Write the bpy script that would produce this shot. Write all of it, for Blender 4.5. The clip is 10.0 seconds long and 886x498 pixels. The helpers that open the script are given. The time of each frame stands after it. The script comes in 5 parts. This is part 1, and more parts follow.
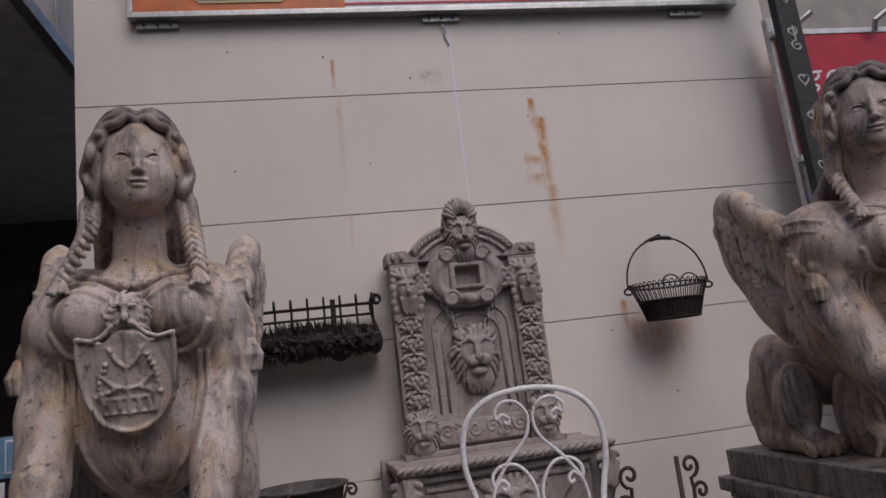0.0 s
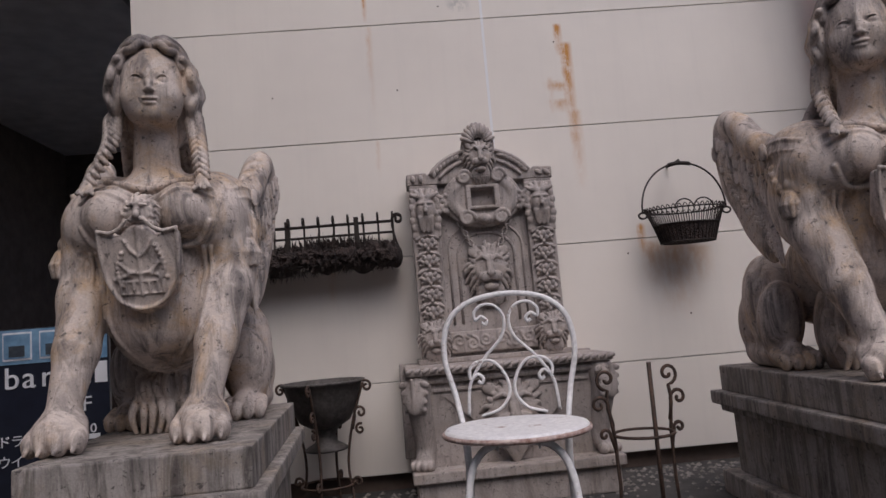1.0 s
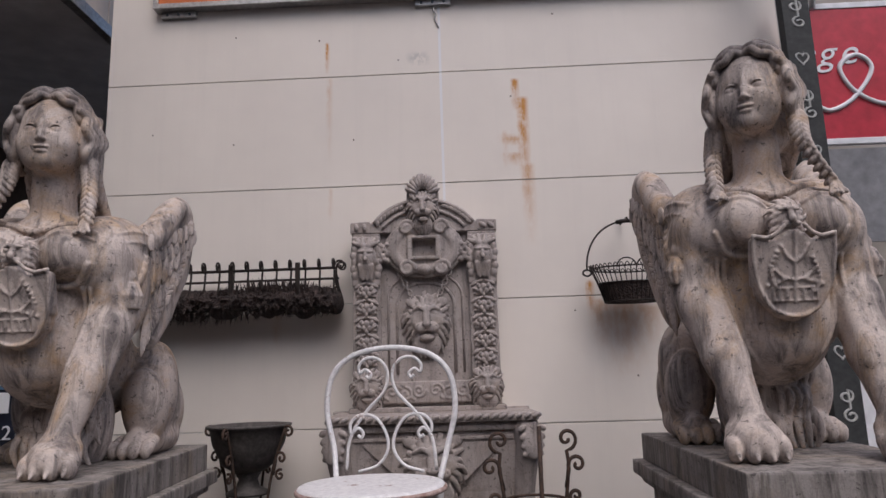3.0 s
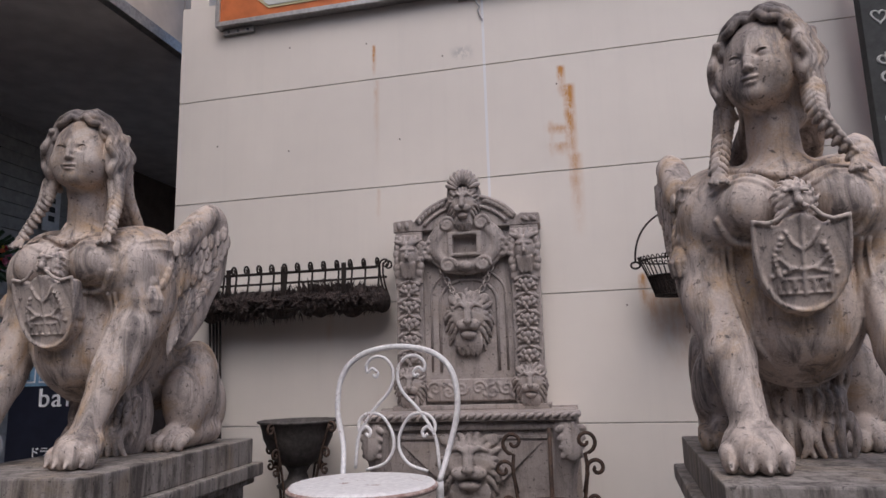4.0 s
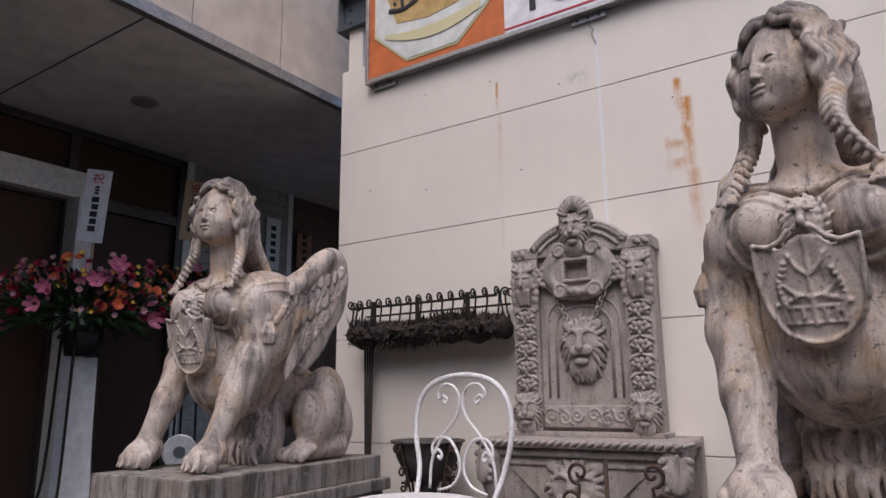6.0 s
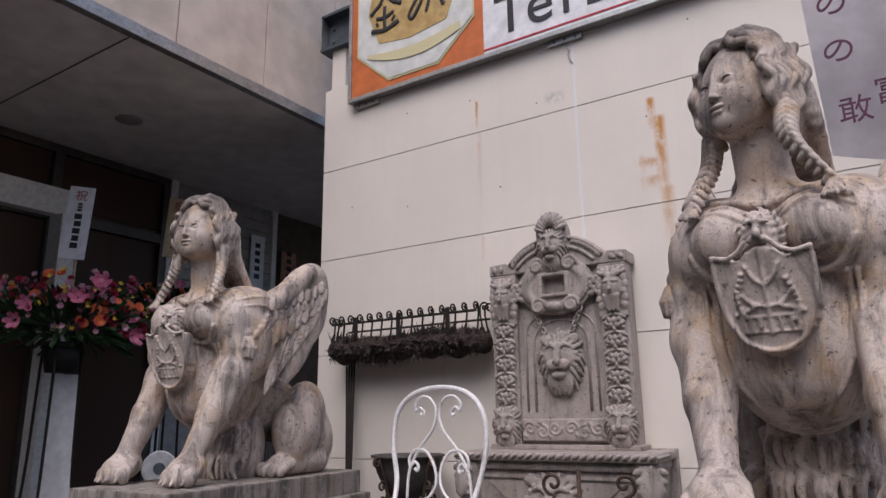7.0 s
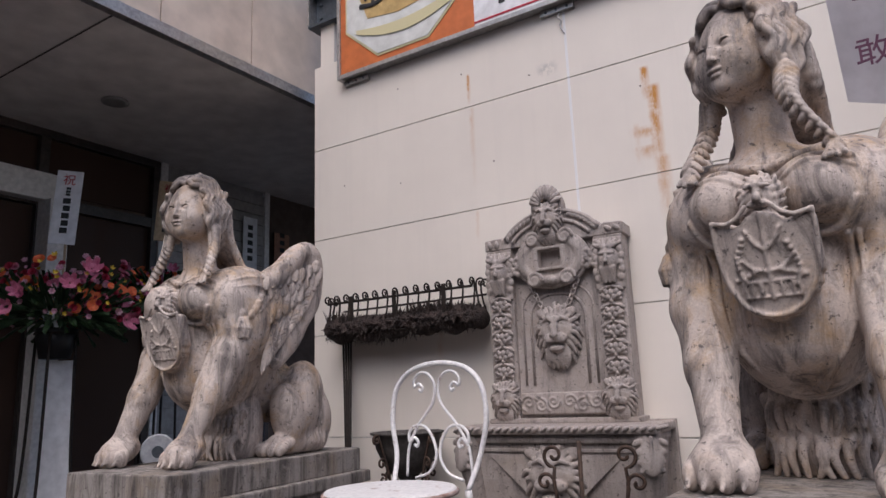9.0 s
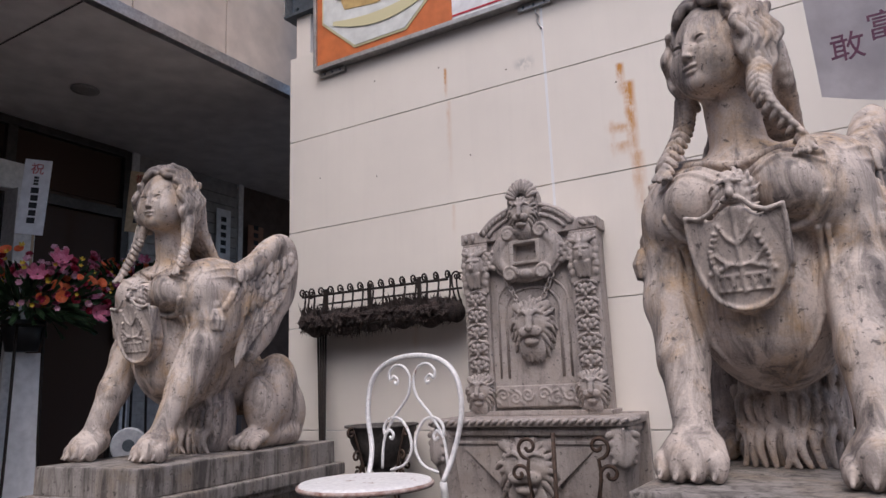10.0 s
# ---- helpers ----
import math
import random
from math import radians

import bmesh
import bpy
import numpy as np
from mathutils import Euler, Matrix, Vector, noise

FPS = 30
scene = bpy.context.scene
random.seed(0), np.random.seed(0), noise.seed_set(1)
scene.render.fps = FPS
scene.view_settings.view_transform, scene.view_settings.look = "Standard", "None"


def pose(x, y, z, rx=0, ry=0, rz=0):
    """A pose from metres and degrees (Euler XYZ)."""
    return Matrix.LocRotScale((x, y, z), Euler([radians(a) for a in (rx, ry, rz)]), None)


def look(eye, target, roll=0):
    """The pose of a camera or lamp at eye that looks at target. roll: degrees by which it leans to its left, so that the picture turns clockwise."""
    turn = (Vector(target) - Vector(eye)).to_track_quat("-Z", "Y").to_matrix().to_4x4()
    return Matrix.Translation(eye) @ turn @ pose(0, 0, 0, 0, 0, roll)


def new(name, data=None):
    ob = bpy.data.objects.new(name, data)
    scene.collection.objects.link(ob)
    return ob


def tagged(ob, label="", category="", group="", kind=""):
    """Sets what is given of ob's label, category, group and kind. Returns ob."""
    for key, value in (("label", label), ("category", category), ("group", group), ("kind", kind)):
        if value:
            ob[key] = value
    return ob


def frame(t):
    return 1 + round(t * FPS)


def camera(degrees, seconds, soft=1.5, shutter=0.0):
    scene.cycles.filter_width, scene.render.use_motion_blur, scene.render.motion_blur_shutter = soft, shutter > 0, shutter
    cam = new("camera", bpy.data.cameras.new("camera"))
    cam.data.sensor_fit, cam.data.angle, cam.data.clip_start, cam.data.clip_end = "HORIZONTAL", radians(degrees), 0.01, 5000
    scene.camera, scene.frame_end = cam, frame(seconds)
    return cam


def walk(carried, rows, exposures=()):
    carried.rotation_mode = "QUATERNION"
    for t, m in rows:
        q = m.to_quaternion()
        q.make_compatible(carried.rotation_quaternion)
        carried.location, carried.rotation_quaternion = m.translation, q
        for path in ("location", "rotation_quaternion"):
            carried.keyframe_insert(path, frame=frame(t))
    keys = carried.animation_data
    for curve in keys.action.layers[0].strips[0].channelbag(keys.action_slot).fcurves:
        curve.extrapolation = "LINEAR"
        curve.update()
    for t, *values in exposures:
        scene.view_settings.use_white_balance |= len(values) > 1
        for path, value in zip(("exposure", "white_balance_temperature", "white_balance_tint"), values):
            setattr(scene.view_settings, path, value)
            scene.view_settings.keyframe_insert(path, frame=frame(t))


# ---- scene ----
cam = camera(65.9, 10.0)
PATH = [
    (0, (-0.736, -3.142, 0.832), (-0.381, -1.211, 1.212), -6.9),
    (0.5, (-0.534, -3.276, 0.728), (-0.303, -1.309, 1.005), -7.6),
    (1, (-0.447, -3.348, 0.688), (-0.358, -1.363, 0.917), -4.8),
    (1.5, (-0.381, -3.364, 0.693), (-0.327, -1.377, 0.917), -4.1),
    (2, (-0.229, -3.402, 0.718), (-0.234, -1.426, 1.027), -2.9),
    (2.5, (-0.048, -3.432, 0.705), (-0.091, -1.465, 1.067), -1.9),
    (2.7, (0.014, -3.412, 0.697), (-0.021, -1.446, 1.062), -1.9),
    (3.8, (0.429, -3.243, 0.691), (0.054, -1.308, 1.031), -1.4),
    (4, (0.52, -3.267, 0.697), (0.071, -1.351, 1.052), -1.6),
    (4.5, (0.714, -3.265, 0.691), (0.089, -1.402, 1.063), -1.8),
    (5, (0.866, -3.159, 0.67), (0.084, -1.35, 1.008), -1.6),
    (5.5, (0.997, -3.115, 0.691), (0.042, -1.387, 1.01), -1.4),
    (6, (1.153, -3.141, 0.715), (0.057, -1.522, 1.134), -0.5),
    (6.2, (1.19, -3.154, 0.71), (0.083, -1.552, 1.167), -0.6),
    (7.3, (1.211, -3.156, 0.684), (0.174, -1.512, 1.153), -0.9),
    (7.5, (1.208, -3.146, 0.681), (0.177, -1.49, 1.125), -1.1),
    (8, (1.196, -3.145, 0.683), (0.141, -1.498, 1.103), -1.6),
    (8.5, (1.193, -3.138, 0.683), (0.124, -1.5, 1.1), -1.9),
    (9, (1.188, -3.133, 0.679), (0.136, -1.483, 1.092), -2.2),
    (9.5, (1.183, -3.135, 0.678), (0.163, -1.463, 1.083), -2.3),
    (10, (1.183, -3.137, 0.674), (0.191, -1.445, 1.068), -2.2),
]
walk(cam, [(t, look(eye, target, roll)) for t, eye, target, roll in PATH], exposures=[(0, -0.62, 6100, 14), (1, -0.32, 6100, 14), (2, -0.20, 6100, 14), (4.5, -0.17, 6100, 14), (6, 0.03, 6100, 14), (8, 0.06, 6100, 14), (10, 0.11, 6100, 14)])

# ---- world and light ----
world = bpy.data.worlds.new("sky")
scene.world = world
world.use_nodes = True
wn, wl = world.node_tree.nodes, world.node_tree.links
sky = wn.new("ShaderNodeTexSky")
sky.sky_type = "NISHITA"
sky.sun_disc = False
sky.sun_elevation = radians(56)
sky.sun_rotation = radians(161)
sky.dust_density = 4.0
sky.air_density = 1.0
sky.ozone_density = 0.6
wl.new(sky.outputs[0], wn["Background"].inputs[0])
wn["Background"].inputs[1].default_value = 0.15
sun = new("sun", bpy.data.lights.new("sun", "SUN"))
sun.data.energy = 1.5
sun.data.angle = radians(45)
sun.data.color = (1.0, 0.96, 0.94)
sun.matrix_world = look((1.5, -4.4, 6.8), (0, 0, 0))


# ---- materials ----
def ramp(nt, fac, stops):
    r = nt.nodes.new("ShaderNodeValToRGB")
    el = r.color_ramp.elements
    while len(el) < len(stops):
        el.new(0.5)
    for e, (p, c) in zip(el, stops):
        e.position, e.color = p, (*c, 1) if len(c) == 3 else c
    nt.links.new(fac, r.inputs[0])
    return r.outputs[0]


def tex(nt, kind, scale, vec=None, **kw):
    n = nt.nodes.new(kind)
    n.inputs["Scale"].default_value = scale
    for k, v in kw.items():
        n.inputs[k].default_value = v
    if vec is not None:
        nt.links.new(vec, n.inputs["Vector"])
    return n


def mixc(nt, fac, a, b, mode="MIX"):
    m = nt.nodes.new("ShaderNodeMix")
    m.data_type, m.blend_type = "RGBA", mode
    for sock, v in ((m.inputs[0], fac), (m.inputs[6], a), (m.inputs[7], b)):
        if isinstance(v, (int, float)):
            sock.default_value = v
        elif isinstance(v, tuple):
            sock.default_value = (*v, 1)
        else:
            nt.links.new(v, sock)
    return m.outputs[2]


def coords(nt, stretch=(1, 1, 1)):
    c = nt.nodes.new("ShaderNodeTexCoord")
    m = nt.nodes.new("ShaderNodeMapping")
    m.inputs["Scale"].default_value = stretch
    nt.links.new(c.outputs["Object"], m.inputs[0])
    return m.outputs[0]


def bumped(nt, bsdf, height, strength, distance=0.01):
    b = nt.nodes.new("ShaderNodeBump")
    b.inputs["Strength"].default_value, b.inputs["Distance"].default_value = strength, distance
    nt.links.new(height, b.inputs["Height"])
    nt.links.new(b.outputs[0], bsdf.inputs["Normal"])


def blank(name, color, rough=0.7, metal=0.0):
    m = bpy.data.materials.new(name)
    m.use_nodes = True
    b = m.node_tree.nodes["Principled BSDF"]
    b.inputs["Base Color"].default_value = (*color, 1)
    b.inputs["Roughness"].default_value, b.inputs["Metallic"].default_value = rough, metal
    return m, m.node_tree, b


def mottled(name, dark, light, scale=20.0, rough=0.7, metal=0.0, bump=0.2, fine=4.0, dist=0.004, stretch=(1, 1, 1)):
    """A surface that wavers between two colours at two scales, with a fine relief."""
    m, nt, b = blank(name, light, rough, metal)
    v = coords(nt, stretch)
    n1 = tex(nt, "ShaderNodeTexNoise", scale, v, Detail=6.0, Roughness=0.65)
    n2 = tex(nt, "ShaderNodeTexNoise", scale * fine, v, Detail=4.0)
    c1 = ramp(nt, n1.outputs[0], [(0.3, dark), (0.7, light)])
    c2 = ramp(nt, n2.outputs[0], [(0.3, (0.78, 0.78, 0.78)), (0.65, (1.06, 1.06, 1.06))])
    nt.links.new(mixc(nt, 0.8, c1, c2, "MULTIPLY"), b.inputs["Base Color"])
    bumped(nt, b, n2.outputs[0], bump, dist)
    return m


def mnode(nt, op, a, b=0.0, c=None, clamp=False):
    m = nt.nodes.new("ShaderNodeMath")
    m.operation, m.use_clamp = op, clamp
    for k, v in enumerate((a, b) if c is None else (a, b, c)):
        if isinstance(v, (int, float)):
            m.inputs[k].default_value = v
        else:
            nt.links.new(v, m.inputs[k])
    return m.outputs[0]


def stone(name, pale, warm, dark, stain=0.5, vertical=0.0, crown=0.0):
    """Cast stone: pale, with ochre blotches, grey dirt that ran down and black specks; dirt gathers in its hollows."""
    m, nt, b = blank(name, pale, 0.72)
    v = coords(nt)
    big = tex(nt, "ShaderNodeTexNoise", 4.5, v, Detail=7.0, Roughness=0.68, Distortion=0.8)
    mid = tex(nt, "ShaderNodeTexNoise", 16.0, v, Detail=8.0, Roughness=0.75, Distortion=0.5)
    run = tex(nt, "ShaderNodeTexNoise", 11.0, coords(nt, (1.5, 1.5, 0.25)), Detail=7.0, Roughness=0.72, Distortion=0.7)
    speck = tex(nt, "ShaderNodeTexNoise", 48.0, v, Detail=4.0, Roughness=0.7, Distortion=0.4)
    fine = tex(nt, "ShaderNodeTexNoise", 190.0, v, Detail=3.0)
    col = mixc(nt, ramp(nt, big.outputs[0], [(0.47, (0, 0, 0)), (0.64, (0.75, 0.75, 0.75))]), pale, warm)
    col = mixc(nt, ramp(nt, run.outputs[0], [(0.47, (0, 0, 0)), (0.64, (stain, stain, stain))]), col, dark)
    col = mixc(nt, ramp(nt, mid.outputs[0], [(0.53, (0, 0, 0)), (0.63, (0.75, 0.75, 0.75))]), col, tuple(0.5 * a + 0.5 * d for a, d in zip(pale, dark)))
    col = mixc(nt, ramp(nt, mid.outputs[0], [(0.30, (0.5, 0.5, 0.5)), (0.42, (0, 0, 0))]), col, tuple(min(1, 1.35 * a) for a in pale))
    col = mixc(nt, ramp(nt, speck.outputs[0], [(0.60, (0, 0, 0)), (0.66, (0.8, 0.8, 0.8))]), col, tuple(0.6 * d for d in dark))
    col = mixc(nt, 0.5, col, ramp(nt, fine.outputs[0], [(0.3, (0.7, 0.7, 0.7)), (0.7, (1.1, 1.1, 1.1))]), "MULTIPLY")
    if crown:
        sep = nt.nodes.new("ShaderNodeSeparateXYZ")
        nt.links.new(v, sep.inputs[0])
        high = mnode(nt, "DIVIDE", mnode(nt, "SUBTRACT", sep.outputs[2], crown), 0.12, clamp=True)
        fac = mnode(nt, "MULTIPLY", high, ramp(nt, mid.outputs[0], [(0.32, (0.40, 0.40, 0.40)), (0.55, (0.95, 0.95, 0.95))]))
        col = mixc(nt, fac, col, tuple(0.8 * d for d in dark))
    if vertical:
        drip = tex(nt, "ShaderNodeTexNoise", 30.0, coords(nt, (1, 1, 0.05)), Detail=4.0, Roughness=0.7)
        col = mixc(nt, ramp(nt, drip.outputs[0], [(0.5, (0, 0, 0)), (0.68, (vertical,) * 3)]), col, tuple(0.4 * c for c in dark))
    nt.links.new(col, b.inputs["Base Color"])
    both = nt.nodes.new("ShaderNodeMath")
    nt.links.new(mid.outputs[0], both.inputs[0])
    nt.links.new(speck.outputs[0], both.inputs[1])
    bumped(nt, b, both.outputs[0], 0.35, 0.005)
    return m


def wall_paint():
    """Cream paint on panels: faint clouds, grey run-off, rust that bled from old fixings, and a soft grain."""
    m, nt, b = blank("cream_wall_paint", (0.7, 0.64, 0.58), 0.62)
    big = tex(nt, "ShaderNodeTexNoise", 1.3, coords(nt), Detail=4.0, Roughness=0.6)
    run = tex(nt, "ShaderNodeTexNoise", 5.0, coords(nt, (2.5, 1, 0.12)), Detail=5.0, Roughness=0.7)
    fine = tex(nt, "ShaderNodeTexNoise", 160.0, coords(nt), Detail=3.0)
    blot = tex(nt, "ShaderNodeTexNoise", 26.0, coords(nt, (1, 1, 0.5)), Detail=5.0, Roughness=0.7)
    col = ramp(nt, big.outputs[0], [(0.3, (0.675, 0.62, 0.565)), (0.7, (0.76, 0.70, 0.635))])
    col = mixc(nt, ramp(nt, run.outputs[0], [(0.5, (0, 0, 0)), (0.8, (0.10, 0.10, 0.10))]), col, (0.42, 0.39, 0.37))
    tc = nt.nodes.new("ShaderNodeTexCoord")
    sep = nt.nodes.new("ShaderNodeSeparateXYZ")
    nt.links.new(tc.outputs["Object"], sep.inputs[0])
    wob = mnode(nt, "MULTIPLY_ADD", blot.outputs[0], 0.03, -0.015)
    x = mnode(nt, "ADD", sep.outputs[0], wob)
    z = sep.outputs[2]
    # middle x, top z, foot z, half width, strength
    for x0, z1, z0, w, k in ((0.385, 2.20, 2.02, 0.026, 0.9), (0.418, 2.10, 1.55, 0.036, 0.85), (0.375, 1.885, 1.83, 0.075, 0.7), (0.37, 1.80, 1.72, 0.07, 0.5), (0.43, 1.74, 1.30, 0.04, 0.40), (0.34, 1.90, 1.84, 0.07, 0.30), (0.345, 1.80, 1.75, 0.06, 0.25), (0.32, 1.92, 1.70, 0.018, 0.22), (-0.597, 2.45, 2.26, 0.014, 0.8), (-0.585, 2.25, 1.75, 0.02, 0.22), (-0.58, 1.65, 1.45, 0.016, 0.22), (0.70, 1.13, 0.95, 0.025, 0.7), (0.86, 1.02, 0.62, 0.15, 0.30), (0.74, 1.04, 0.80, 0.06, 0.35), (-0.85, 1.02, 0.82, 0.03, 0.2), (0.98, 1.0, 0.8, 0.08, 0.3)):
        mx = mnode(nt, "SUBTRACT", 1.0, mnode(nt, "DIVIDE", mnode(nt, "ABSOLUTE", mnode(nt, "SUBTRACT", x, x0)), w), clamp=True)
        mt = mnode(nt, "DIVIDE", mnode(nt, "SUBTRACT", z1, z), 0.02, clamp=True)
        mb = mnode(nt, "DIVIDE", mnode(nt, "SUBTRACT", z, z0), z1 - z0, clamp=True)
        fac = mnode(nt, "MULTIPLY", mnode(nt, "MULTIPLY", mx, mt), mnode(nt, "MULTIPLY", mb, 2.1 * k))
        fac = mnode(nt, "MULTIPLY", fac, mnode(nt, "MULTIPLY_ADD", blot.outputs[0], 3.4, -1.0, clamp=True), clamp=True)
        col = mixc(nt, fac, col, (0.50, 0.22, 0.04))
    # a scraped grey patch
    mx = mnode(nt, "SUBTRACT", 1.0, mnode(nt, "DIVIDE", mnode(nt, "ABSOLUTE", mnode(nt, "SUBTRACT", x, -0.115)), 0.07), clamp=True)
    mz = mnode(nt, "SUBTRACT", 1.0, mnode(nt, "DIVIDE", mnode(nt, "ABSOLUTE", mnode(nt, "SUBTRACT", z, 2.335)), 0.045), clamp=True)
    fac = mnode(nt, "MULTIPLY", mnode(nt, "MULTIPLY", mx, mz), ramp(nt, blot.outputs[0], [(0.45, (0, 0, 0)), (0.55, (1, 1, 1))]))
    col = mixc(nt, fac, col, (0.36, 0.35, 0.34))
    nt.links.new(col, b.inputs["Base Color"])
    bumped(nt, b, fine.outputs[0], 0.12, 0.002)
    return m


WALL = wall_paint()
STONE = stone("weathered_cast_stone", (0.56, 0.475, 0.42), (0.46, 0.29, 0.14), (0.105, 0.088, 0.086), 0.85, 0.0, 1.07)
STONE_GREY = stone("grey_cast_stone", (0.385, 0.335, 0.31), (0.32, 0.265, 0.225), (0.13, 0.11, 0.105), 0.6)
STONE_PLINTH = stone("stained_plinth_stone", (0.33, 0.295, 0.27), (0.27, 0.21, 0.155), (0.07, 0.058, 0.052), 0.9, 0.6)
IRON = mottled("rusty_black_iron", (0.012, 0.011, 0.011), (0.05, 0.035, 0.028), 60, 0.6, 0.5)
RUST = mottled("brown_rusted_iron", (0.035, 0.026, 0.022), (0.11, 0.065, 0.045), 50, 0.75, 0.3)
FASCIA = mottled("cream_cladding", (0.66, 0.55, 0.46), (0.69, 0.58, 0.49), 1.5, 0.5, bump=0.03)
SOFFIT = mottled("grey_soffit_paint", (0.70, 0.67, 0.65), (0.74, 0.71, 0.69), 1.5, 0.7, bump=0.05)
ALU = mottled("dull_aluminium", (0.36, 0.35, 0.34), (0.5, 0.49, 0.48), 12, 0.4, 0.85, bump=0.05)
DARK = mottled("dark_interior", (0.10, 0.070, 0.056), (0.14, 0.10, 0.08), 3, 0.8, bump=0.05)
STEEL_BLUE = mottled("slate_painted_steel", (0.06, 0.075, 0.09), (0.09, 0.105, 0.125), 14, 0.45, 0.3)
GROUND = mottled("damp_asphalt", (0.035, 0.032, 0.030), (0.07, 0.064, 0.060), 9, 0.85, bump=0.6, fine=14, dist=0.006)


# ---- mesh helpers ----
def part(name, bm, material, parent=None, label="", smooth=False):
    """Links a bmesh as one mesh object, under a thing or a part."""
    me = bpy.data.meshes.new(name)
    bm.to_mesh(me)
    bm.free()
    return hung(name, me, material, parent, label, smooth)


def hung(name, me, material, parent=None, label="", smooth=False):
    if material and not me.materials:
        me.materials.append(material)
    if smooth:
        me.polygons.foreach_set("use_smooth", [True] * len(me.polygons))
    ob = new(name, me)
    if parent:
        ob.parent = parent
    return tagged(ob, label) if label else ob


def thing(name, label, category, group="", at=None):
    ob = tagged(new(name), label, category, group)
    ob.matrix_world = at or Matrix()
    return ob


def box(bm, lo, hi, bevel=0.0):
    made = bmesh.ops.create_cube(bm, size=1.0)["verts"]
    for v in made:
        v.co = Vector([l + (c + 0.5) * (h - l) for c, l, h in zip(v.co, lo, hi)])
    if bevel:
        edges = list({e for v in made for e in v.link_edges})
        bmesh.ops.bevel(bm, geom=edges, offset=bevel, segments=2, affect="EDGES", profile=0.6)
    return bm


def boxed(name, lo, hi, material, parent=None, label="", bevel=0.0):
    return part(name, box(bmesh.new(), lo, hi, bevel), material, parent, label)


def tube(bm, pts, r, sides=8, close=False):
    """A round bar along points; r may be one radius or one for each point."""
    pts = [Vector(p) for p in pts]
    rs = r if isinstance(r, (list, tuple)) else [r] * len(pts)
    rings, ref, n = [], None, len(pts)
    for i, p in enumerate(pts):
        a, b = (pts[i - 1], pts[(i + 1) % n]) if close else (pts[max(i - 1, 0)], pts[min(i + 1, n - 1)])
        d = (b - a).normalized()
        if ref is None:
            ref = d.orthogonal().normalized()
        ref = (ref - d * ref.dot(d)).normalized()
        side = d.cross(ref)
        rings.append([bm.verts.new(p + rs[i] * (math.cos(u) * ref + math.sin(u) * side)) for u in [2 * math.pi * k / sides for k in range(sides)]])
    pairs = list(zip(rings, rings[1:])) + ([(rings[-1], rings[0])] if close else [])
    for a, b in pairs:
        for k in range(sides):
            bm.faces.new((a[k], a[(k + 1) % sides], b[(k + 1) % sides], b[k]))
    if not close:
        bm.faces.new(rings[0][::-1])
        bm.faces.new(rings[-1])
    return bm


def lathe(bm, profile, steps=32, center=(0, 0, 0)):
    """A turned body from (radius, height) pairs."""
    c = Vector(center)
    rings = [[bm.verts.new(c + Vector((r * math.cos(2 * math.pi * k / steps), r * math.sin(2 * math.pi * k / steps), z))) for k in range(steps)] for r, z in profile]
    for a, b in zip(rings, rings[1:]):
        for k in range(steps):
            bm.faces.new((a[k], a[(k + 1) % steps], b[(k + 1) % steps], b[k]))
    bm.faces.new(rings[0][::-1])
    bm.faces.new(rings[-1])
    return bm


def outline(bm, pts, depth, axis="y"):
    """A flat shape, given by its corners in x and z, with a thickness along y."""
    a = [bm.verts.new((x, 0, z)) for x, z in pts]
    b = [bm.verts.new((x, depth, z)) for x, z in pts]
    bm.faces.new(a)
    bm.faces.new(b[::-1])
    for k in range(len(pts)):
        bm.faces.new((a[k - 1], a[k], b[k], b[k - 1]))
    bmesh.ops.recalc_face_normals(bm, faces=bm.faces)
    return bm


def spiral(c, r0, r1, a0, turns, n=22):
    """Points of a scroll in x and z about c."""
    return [(c[0] + (r0 + (r1 - r0) * i / n) * math.cos(a0 + 2 * math.pi * turns * i / n), c[1] + (r0 + (r1 - r0) * i / n) * math.sin(a0 + 2 * math.pi * turns * i / n)) for i in range(n + 1)]


def bend(pts, n=10):
    """A smooth line through points (Catmull-Rom)."""
    p = [Vector(q) for q in pts]
    p = [p[0] * 2 - p[1]] + p + [p[-1] * 2 - p[-2]]
    out = []
    for i in range(1, len(p) - 2):
        for k in range(n):
            t = k / n
            out.append(0.5 * ((2 * p[i]) + (p[i + 1] - p[i - 1]) * t + (2 * p[i - 1] - 5 * p[i] + 4 * p[i + 1] - p[i + 2]) * t * t + (3 * p[i] - p[i - 1] - 3 * p[i + 1] + p[i + 2]) * t ** 3))
    return out + [p[-2]]


def words(name, text, size, material, m, parent=None, depth=0.003, align="CENTER", shear=0.0):
    """Lettering in the built-in font, as a mesh of its own."""
    cu = bpy.data.curves.new(name, "FONT")
    cu.shear = shear
    cu.body, cu.size, cu.extrude, cu.align_x, cu.align_y = text, size, depth, align, "CENTER"
    ob = bpy.data.objects.new(name, cu)
    scene.collection.objects.link(ob)
    bpy.context.view_layer.update()
    me = bpy.data.meshes.new_from_object(ob.evaluated_get(bpy.context.evaluated_depsgraph_get()))
    bpy.data.objects.remove(ob)
    me.materials.clear()
    out = hung(name, me, material, parent)
    out.matrix_basis = m
    return out


def letters(name, text, size, material, m, parent, depth, step, shear=0.0):
    """Lettering with each character as a part of its own."""
    for k, ch in enumerate(text):
        words(name, ch, size, material, m @ Matrix.Translation((step * size * k, 0, 0)), parent, depth, "LEFT", shear)


